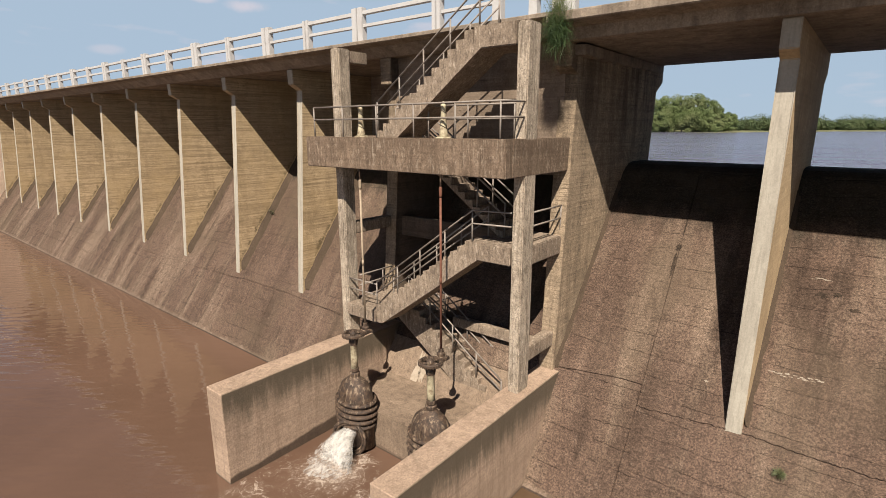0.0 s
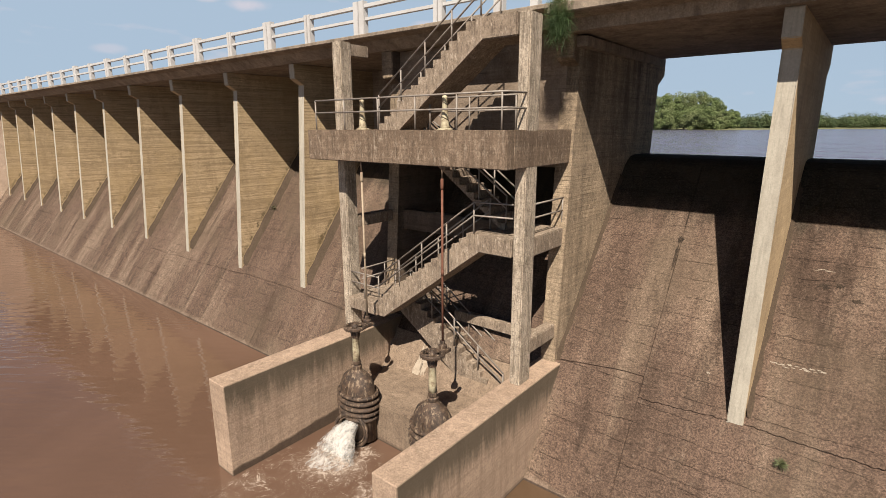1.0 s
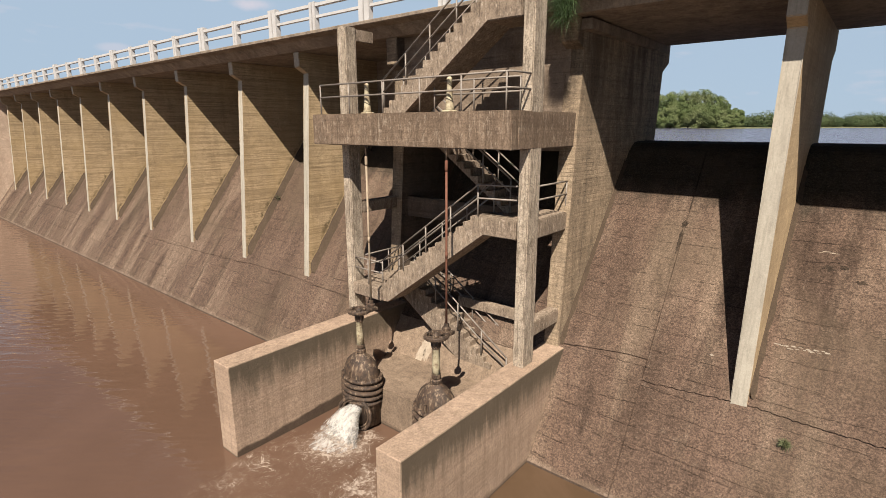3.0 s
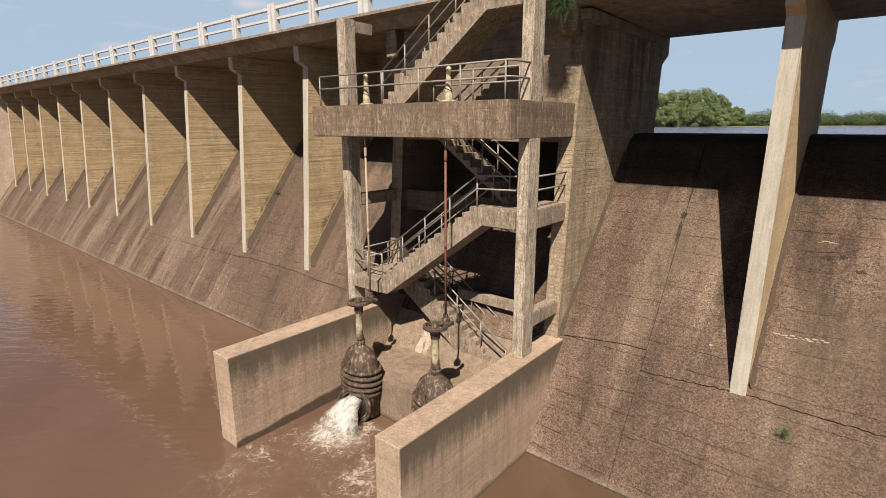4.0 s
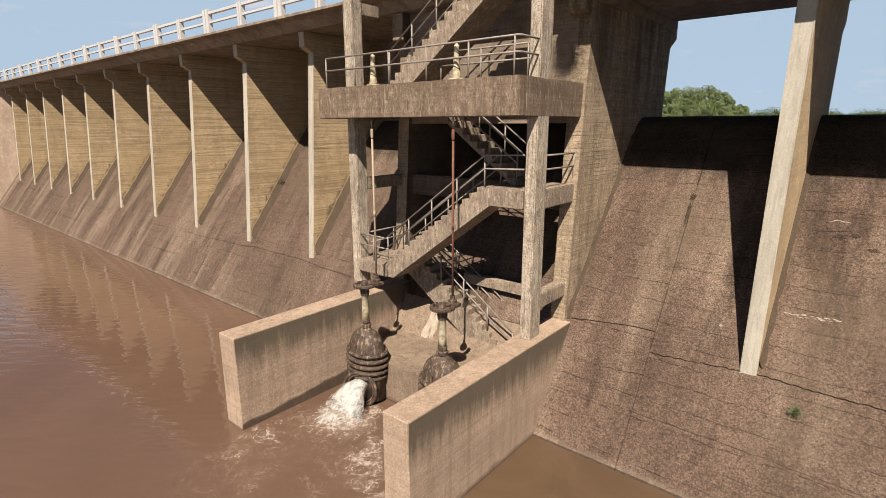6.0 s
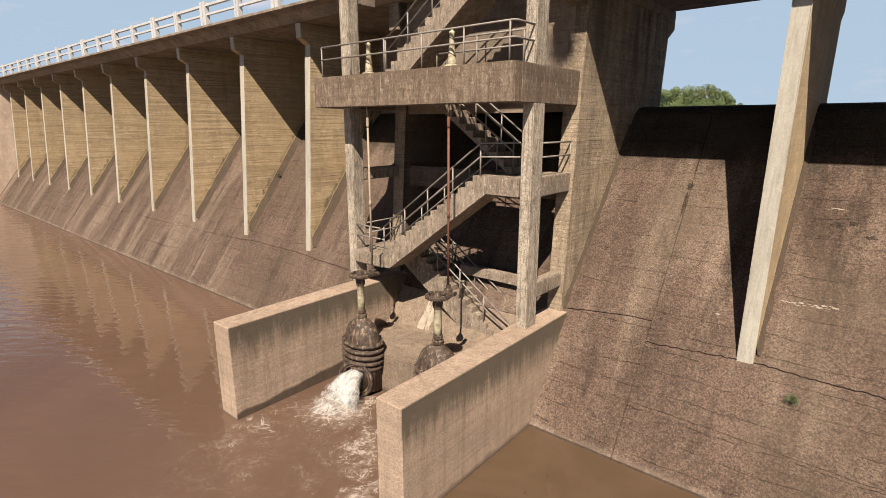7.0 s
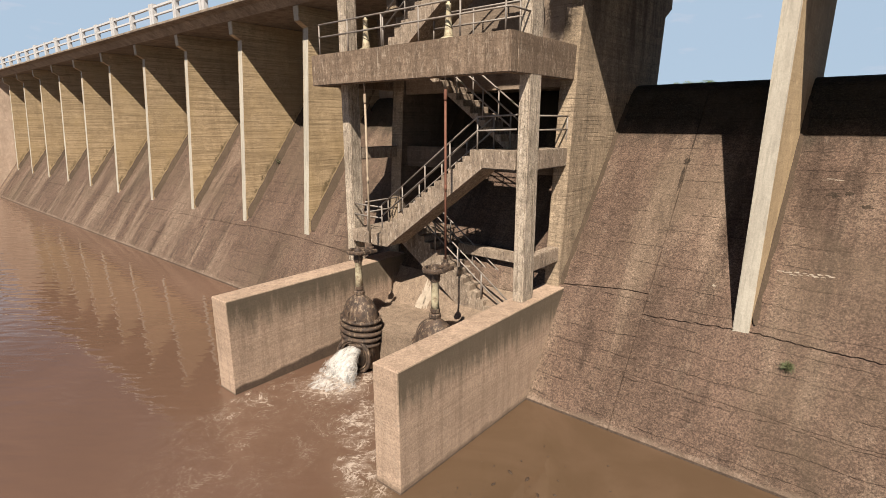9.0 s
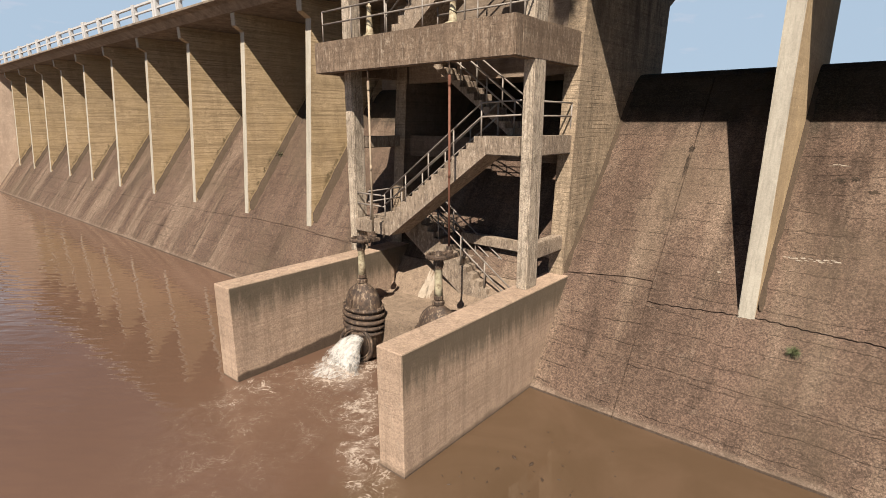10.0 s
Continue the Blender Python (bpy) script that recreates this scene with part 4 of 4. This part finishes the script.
    ped = anchor("valve_pedestal", rod_x, rod_y + 0.12, 9.27, "pale yellow tapered valve pedestal with dark bands", "pedestal", "valve pedestals")
    py = rod_y + 0.12
    under(part("base", lathe([(0.2, 0.0), (0.2, 0.04), (0.15, 0.06)], rod_x, py, 9.27, 18), M_YELLOW), ped)
    cone = under(part("cone", lathe([(0.14, 0.04), (0.105, 0.12), (0.082, 0.38), (0.06, 0.76), (0.07, 0.78), (0.07, 0.82), (0.035, 0.84), (0.022, 0.9)], rod_x, py, 9.27, 18), M_YELLOW, smooth=True), ped)
    for h in (0.3, 0.66):
        r0 = 0.094 if h < 0.5 else 0.070
        ring = [(rod_x + r0 * math.cos(a), py + r0 * math.sin(a), 9.27 + h - 0.05 * math.sin(a + 0.8)) for a in [2 * math.pi * k / 20 for k in range(20)]]
        under(part("band", tube(ring, 0.010, 6, closed=True), M_CHAIN), cone)


valve(-11.0, 9.32, -11.2, 9.99, M_PALEROD)
valve(-8.0, 9.32, -8.2, 9.99, M_RUST)


def water_jet():
    """White water that falls from the open outlet, with flying drops and a low mound where it lands."""
    bm = bmesh.new()
    for shell in range(6):
        rows = []
        for k in range(36):
            u = k / 35
            y = 9.02 - 0.85 * u - 0.05 * u * u
            z = 0.66 - 0.05 * u - 0.58 * u * u
            r = (0.18 + 0.48 * u ** 1.5) * (0.5 + 0.13 * shell)
            rows.append([])
            for j in range(48):
                a = 2 * math.pi * j / 48
                q = Vector((-10.86 + 0.10 * u + r * 1.1 * math.cos(a), y, z + r * (0.95 - 0.35 * u) * math.sin(a)))
                n = q + Vector((0, 0, 7.0 * shell))
                q += noise.noise_vector(n * 3.0) * (0.02 + 0.05 * u) + noise.noise_vector(n * 9.0) * (0.004 + 0.02 * u)
                rows[-1].append(bm.verts.new(q))
        for a, b in zip(rows, rows[1:]):
            for j in range(48):
                bm.faces.new((a[j], a[(j + 1) % 48], b[(j + 1) % 48], b[j]))
    rows = []
    for i in range(34):
        r = 1.05 * i / 33
        rows.append([])
        for j in range(90):
            a = 2 * math.pi * j / 90
            x, y = -10.85 + r * 1.15 * math.cos(a), 8.05 + r * math.sin(a)
            f = noise.fractal((x * 2.6, y * 2.6, 3.0), 0.9, 2.1, 5)
            fall = max(0.0, 1 - r / 1.05)
            rows[-1].append(bm.verts.new((x, y, -0.04 + fall * (0.13 + 0.12 * f) - 0.04 * (1 - fall))))
    for a, b in zip(rows[1:], rows[2:]):
        for j in range(90):
            bm.faces.new((a[j], b[j], b[(j + 1) % 90], a[(j + 1) % 90]))
    rng = random.Random(21)
    for k in range(1500):
        u = rng.random() ** 0.6
        a = rng.uniform(0, 2 * math.pi)
        r = (0.20 + 0.36 * u) * rng.uniform(0.7, 1.15)
        p = Vector((-10.90 + 0.10 * u + r * 1.2 * math.cos(a), 9.0 - 0.95 * u + 0.12 * rng.gauss(0, 1) * u, 0.56 - 0.5 * u * u + r * 0.7 * math.sin(a)))
        if p.z < 0.0:
            p.z = 0.02 + 0.2 * rng.random() ** 3
        if p.y > 8.78:
            continue
        s = rng.uniform(0.004, 0.010)
        vs = [bm.verts.new(p + Vector(d) * s) for d in ((1, 0, -0.6), (-0.6, 0.9, -0.6), (-0.6, -0.9, -0.6), (0, 0, 1.2))]
        for q in ((0, 1, 2), (0, 1, 3), (1, 2, 3), (2, 0, 3)):
            bm.faces.new([vs[w] for w in q])
    tagged(part("water_jet", bm, M_SPRAY, smooth=True), "white foaming water gushing from the outlet", "water jet", kind="stuff")


def floating_debris():
    """Bits of leaf and bark that drift on the still pool."""
    rng = random.Random(33)
    bm = bmesh.new()
    spots = [(rng.uniform(-5.6, -2.4), rng.uniform(6.2, 9.6), rng.uniform(0.010, 0.030)) for k in range(34)]
    spots += [(-4.7, 7.94, 0.06), (-4.3, 7.98, 0.06), (-4.76, 7.4, 0.05), (-3.88, 7.69, 0.045)]
    for x, y, s in spots:
        a = rng.uniform(0, 6.28)
        ring = [bm.verts.new((x + s * k * math.cos(a + b), y + s * k * math.sin(a + b), 0.004 + 0.006 * rng.random())) for b, k in ((0, 1.6), (1.0, 0.7), (2.1, 0.8), (3.14, 1.5), (4.2, 0.7), (5.3, 0.8))]
        cap = bm.verts.new((x, y, 0.008 + s * 0.3))
        for k in range(6):
            bm.faces.new((ring[k], ring[(k + 1) % 6], cap))
    tagged(part("floating_debris", bm, M_DEBRIS), "dark leaf and bark bits drifting on still brown water", "debris", kind="stuff")


M_DEBRIS = plain("wet_bark_bits", (0.035, 0.022, 0.014), (0.07, 0.045, 0.028), 0.6)
floating_debris()

water_jet()


# ---------------------------------------------------------------- plants
def leaves(bm, rng, centre, radius, count, size, flat=0.75):
    for k in range(count):
        d = Vector((rng.gauss(0, 1), rng.gauss(0, 1), rng.gauss(0, 1))).normalized()
        p = Vector(centre) + Vector((d.x * radius[0], d.y * radius[1], d.z * radius[2])) * rng.uniform(0.45, 1.0) ** 0.5
        n = (d + Vector((rng.gauss(0, 0.7), rng.gauss(0, 0.7), rng.gauss(0.3, 0.7)))).normalized()
        a = n.orthogonal().normalized()
        a = Matrix.Rotation(rng.uniform(0, 6.28), 3, n) @ a
        b = n.cross(a)
        s = size * rng.uniform(0.6, 1.4)
        vs = [bm.verts.new(p + a * s), bm.verts.new(p + b * s * flat * 0.6 + n * s * 0.2), bm.verts.new(p - a * s * 0.9), bm.verts.new(p - b * s * flat * 0.6 + n * s * 0.15)]
        bm.faces.new(vs)


def tree(x, y, z, h, w, seed, mat=M_LEAF, count=9000):
    rng = random.Random(seed)
    e = anchor("tree", x, y, z, "broad leafy green tree on the far bank", "tree", "trees on the far bank")
    top = Vector((x + rng.uniform(-0.4, 0.4), y, z + h * 0.7))
    bm = tube([(x, y, z - 0.3), (x + 0.1, y, z + h * 0.2), (x - 0.1, y, z + h * 0.45), top], [h * 0.022, h * 0.018, h * 0.013, h * 0.006], 8)
    clumps = []
    for k in range(38):
        u = rng.uniform(0.0, 0.97)
        reach = w * 0.46 * math.sin(math.pi * min(1.0, 0.22 + 0.76 * u)) ** 0.5 * rng.uniform(0.6, 1.0)
        a = rng.uniform(0, 6.28)
        q = Vector((x + math.cos(a) * reach, y + math.sin(a) * reach, z + h * (0.04 + 0.86 * u)))
        if k < 12:
            s_ = Vector((x, y, z + h * max(0.1, 0.6 * u)))
            tube([s_, s_.lerp(q, 0.5) + Vector((0, 0, 0.2)), q], [h * 0.009, h * 0.006, h * 0.002], 5, bm)
        clumps.append(q)
    under(part("trunk", bm, M_BARK), e)
    bm = bmesh.new()
    for q in clumps:
        r = w * rng.uniform(0.11, 0.19)
        leaves(bm, rng, q, (r, r, r * 0.8), count // 26, 0.17)
    leaves(bm, rng, (x, y, z + h * 0.45), (w * 0.34, w * 0.34, h * 0.40), 800, 0.38)
    under(part("crown", bm, mat), e)


def bank(dist, left):
    a = radians(left)
    return -dist * math.sin(a), dist * math.cos(a)


for k, (left, d, h, w) in enumerate([(18.6, 182, 12.0, 9), (17.2, 180, 12.6, 9), (16.0, 184, 13.2, 10), (14.8, 181, 12.2, 9.5), (13.6, 183, 12.8, 9), (12.7, 181, 11.2, 8),
                                     (16.6, 177, 7.5, 8), (14.0, 177, 7.0, 8), (11.7, 182, 8.0, 5), (10.7, 186, 6.6, 5), (12.2, 178, 5.5, 6), (19.8, 184, 11, 9), (21.2, 185, 10, 9)]):
    tx, ty = bank(d, left)
    tree(tx, ty, 8.3, h * 0.93, w, 100 + k)


def far_woods():
    rng = random.Random(9)
    bm = bmesh.new()
    for k in range(280):
        left = rng.uniform(-14, 26)
        d = rng.uniform(235, 330)
        if left < 4:
            d = rng.uniform(265, 360)
        tx, ty = bank(d, left)
        h = rng.uniform(2.6, 4.9) * (1.35 if rng.random() < 0.15 else 1.0)
        if left < 4:
            h *= 1.05
        leaves(bm, rng, (tx, ty, 8.4 + h * 0.5), (h * 0.8, h * 0.8, h * 0.58), 620, 0.26)
        leaves(bm, rng, (tx, ty, 8.4 + h * 0.42), (h * 0.6, h * 0.6, h * 0.42), 70, 0.8)
    tagged(part("far_woods", bm, M_LEAF_FAR), "low green woods along the far lake shore", "woods", kind="stuff")


far_woods()


def weed(name, centre, size, blades, mat, label, hang=0.0, seed=1):
    rng = random.Random(seed)
    bm = bmesh.new()
    c = Vector(centre)
    for k in range(blades):
        d = Vector((rng.gauss(0, 1), rng.gauss(-0.3, 0.8), rng.gauss(0.5 - hang, 0.7))).normalized()
        tip = c + d * size * rng.uniform(0.5, 1.1) + Vector((0, 0, -hang * size * rng.random()))
        mid = c.lerp(tip, 0.5) + Vector((0, 0, size * 0.12))
        s = d.orthogonal().normalized() * size * 0.035
        root = c + Vector((rng.gauss(0, 0.1), rng.gauss(0, 0.1), rng.gauss(0, 0.08))) * size
        a, b, m1, m2, t1 = (bm.verts.new(q) for q in (root - s * 0.5, root + s * 0.5, mid + s, mid - s, tip))
        bm.faces.new((a, b, m1, m2))
        bm.faces.new((m2, m1, t1))
    tagged(part(name, bm, mat), label, "plant")


weed("weed", (-0.47, 12.2, 2.16), 0.18, 170, M_WEED, "small green weed growing from the sloping concrete", seed=3)


def feathery_shrub():
    """A tuft of fine wispy blades on the deck edge, upright above and drooping below."""
    rng = random.Random(5)
    e = anchor("shrub", -6.1, 11.9, 12.1, "feathery green shrub hanging from the deck edge", "plant")
    root = Vector((-6.1, 11.88, 12.08))
    for nm, count, lift_, low, mat in (("upright_foliage", 520, 0.8, -0.02, M_SPRIG), ("drooping_foliage", 2600, 0.0, -0.30, M_NEEDLE)):
        bm = bmesh.new()
        for k in range(count):
            base = root + Vector((rng.gauss(0, 0.12), rng.gauss(-0.05, 0.07), low + rng.gauss(0, 0.2)))
            d = Vector((rng.gauss(0, 0.55), rng.gauss(-0.2, 0.4), lift_ + rng.gauss(0, 0.5)))
            reach = rng.uniform(0.15, 0.42)
            drop = 0.0 if lift_ > 0.3 else rng.uniform(0.0, 0.16)
            pts = [base + d * reach * u + Vector((0, 0, 0.12 * u * (1 - u) - drop * u * u)) for u in (0.0, 0.35, 0.7, 1.0)]
            side = Vector((rng.gauss(0, 1), rng.gauss(0, 1), rng.gauss(0, 0.4))).normalized() * 0.0034
            rows = [(bm.verts.new(p - side * w), bm.verts.new(p + side * w)) for p, w in zip(pts, (0.7, 1.0, 0.8, 0.25))]
            for a, b in zip(rows, rows[1:]):
                bm.faces.new((a[0], a[1], b[1], b[0]))
        under(part(nm, bm, mat), e)


feathery_shrub()
weed("dry_shrub", (-22.98, 14.5, 5.3), 0.38, 60, M_DRY, "small dry shrub growing at the buttress foot", seed=7)


def slope_patch(x, s, w, h, seed, name, mat, label, group, lean=0.0):
    """A thin crust on the slope with a ragged outline."""
    rng = random.Random(seed)
    bm = bmesh.new()
    n = 64
    top, low = [], []
    for k in range(n):
        a = 2 * math.pi * k / n
        q = 0.8 + 0.5 * noise.noise((2.0 * math.cos(a), 2.0 * math.sin(a), seed)) + 0.3 * noise.noise((6.0 * math.cos(a), 6.0 * math.sin(a), seed)) + 0.45 * noise.noise((15.0 * math.cos(a), 15.0 * math.sin(a), seed)) + 0.1 * rng.random()
        px_, ps = x + math.cos(a) * w * q + lean * math.sin(a) * h * q, s + math.sin(a) * h * q
        for lst, out in ((top, 0.006), (low, -0.01)):
            lst.append(bm.verts.new((px_, Y0 + ps / math.hypot(1, RISE) - out * 0.81, ps * RISE / math.hypot(1, RISE) + out * 0.58)))
    bm.faces.new(top)
    for k in range(n):
        bm.faces.new((top[k], top[(k + 1) % n], low[(k + 1) % n], low[k]))
    tagged(part(name, bm, mat), label, "stain", group)


M_LIME = plain("lime_crust", (0.29, 0.25, 0.20), (0.17, 0.13, 0.095), 0.9, scale=8.0, amount=0.8)
M_BLOOM = plain("lime_bloom", (0.32, 0.27, 0.21), (0.21, 0.165, 0.12), 0.9, scale=5.0, amount=0.7)
M_SEEP = concrete("seep_algae", (0.046, 0.033, 0.023), (0.034, 0.024, 0.017), (0.018, 0.013, 0.009), stains=0.6, grit=0.6, pit=0.5)
SEEPS = [(-3.75, 7.66, 0.09, 0.12), (-3.77, 7.10, 0.045, 0.48), (-3.72, 8.3, 0.025, 0.32), (-0.34, 6.92, 0.12, 0.09), (-0.05, 6.98, 0.09, 0.07), (0.30, 6.66, 0.13, 0.06)]
crumb = random.Random(77)
CRUMBS = [(-1.04 + 0.07 * k, 3.90 + 0.004 * k + crumb.uniform(-0.035, 0.035), crumb.uniform(0.03, 0.075), crumb.uniform(0.008, 0.024)) for k in range(15)]
CRUMBS += [(-0.55 + 0.075 * k, 5.96 + crumb.uniform(-0.02, 0.02), crumb.uniform(0.03, 0.07), crumb.uniform(0.006, 0.016)) for k in range(5)]
for k, (lx, lz, lw, lh) in enumerate(CRUMBS + [(-2.29, 3.40, 0.05, 0.03),
                                      (-10.76, 1.58, 0.17, 0.72), (-10.55, 1.66, 0.14, 0.5)]):
    slope_patch(lx, lz * math.hypot(1, RISE) / RISE, lw, lh, 40 + k, "lime_crust", M_LIME if lx > -9 else M_BLOOM, "thin white lime crust on the sloping concrete", "lime crusts")
for k, (sx_, ss_, sw_, sh_) in enumerate(SEEPS):
    slope_patch(sx_, ss_, sw_, sh_, 140 + k, "seep_stain", M_SEEP, "dark algae stain below a seeping joint in sloping concrete", "seep stains")


# ---------------------------------------------------------------- apron panels, split by joints and a jagged crack
CY, CZ = 1 / math.hypot(1, RISE), RISE / math.hypot(1, RISE)


def on_slope(x, s, out=0.0):
    return Vector((x, Y0 + s * CY - out * CZ, s * CZ + out * CY))


def jag(x, seed):
    return 0.16 * noise.noise((x * 0.35, seed, 0.3)) + 0.05 * noise.noise((x * 1.9, seed, 1.7)) + 0.025 * noise.noise((x * 7.0, seed, 4.1))


def apron_panel(x0, x1, low, high, gap=0.008, mat=M_SLOPE):
    """One slab of the slope; low and high give the edge's place along the slope for each x."""
    bm = bmesh.new()
    n = max(2, int((x1 - x0) / 0.05))
    cols = []
    for k in range(n + 1):
        x = x0 + gap + (x1 - x0 - 2 * gap) * k / n
        wob = lambda s: Vector((0.02 * noise.noise((x0 * 3.1, s * 1.3, 7.7)) if k == 0 else (0.02 * noise.noise((x1 * 3.1, s * 1.3, 7.7)) if k == n else 0), 0, 0))
        a, b = low(x), high(x)
        ss = [a - 0.06, a, *[a + (b - a) * j / 6 for j in range(1, 6)], b, b + 0.06]
        outs = [-0.1] + [0.0] * 7 + [-0.1]
        ss[0], ss[-1] = a + 0.001, b - 0.001
        cols.append([bm.verts.new(on_slope(x, s, o) + wob(s)) for s, o in zip(ss, outs)])
    for c, d in zip(cols, cols[1:]):
        for j in range(len(c) - 1):
            bm.faces.new((c[j], d[j], d[j + 1], c[j + 1]))
    for c, flip in ((cols[0], 1), (cols[-1], -1)):
        bm.faces.new(c[::flip])
    return under_plain(part("panel", bm, mat), dam)


def under_plain(ob, parent):
    ob.parent = parent
    return ob


def low_crack(x):
    """The crack along the slope's foot: a level line by the buttresses, a step at the joint beside the tower."""
    if x < -12.6:
        return 2.72 + 0.30 * min(1.0, max(0.0, (x + 31.0) / 9.0)) - 0.10 * max(0.0, (x + 19.0) / 2.5) + 0.6 * jag(x, 2.0)
    if x < -6.3:
        return 2.85
    if x < -3.72:
        return 3.44 + 0.19 * min(1.0, (x + 6.2) / 2.0) + 0.25 * jag(x, 2.0)
    return 3.05 + 0.16 * min(1.0, (x + 3.72) / 2.2) - 0.04 * max(0.0, min(1.0, x + 1.4)) + 0.35 * jag(x, 2.0) + 0.03 * noise.noise((x * 11.0, 3.3, 0.0)) + 0.02 * noise.noise((x * 25.0, 1.3, 0.0))


def foot_joint(x):
    """A finer lift joint below the crack."""
    if x < -12.6:
        return 1.32 + 0.33 * min(1.0, max(0.0, (x + 34.0) / 9.0)) + 0.5 * jag(x, 6.0)
    return 1.45 + 0.5 * jag(x, 6.0)


JOINTS = [-70.4] + [b + 3.4 for b in reversed(BUTTS[1:])] + [-12.6, -6.3, -3.72, 3.2, 9.0, 24]
TOP = 10.05
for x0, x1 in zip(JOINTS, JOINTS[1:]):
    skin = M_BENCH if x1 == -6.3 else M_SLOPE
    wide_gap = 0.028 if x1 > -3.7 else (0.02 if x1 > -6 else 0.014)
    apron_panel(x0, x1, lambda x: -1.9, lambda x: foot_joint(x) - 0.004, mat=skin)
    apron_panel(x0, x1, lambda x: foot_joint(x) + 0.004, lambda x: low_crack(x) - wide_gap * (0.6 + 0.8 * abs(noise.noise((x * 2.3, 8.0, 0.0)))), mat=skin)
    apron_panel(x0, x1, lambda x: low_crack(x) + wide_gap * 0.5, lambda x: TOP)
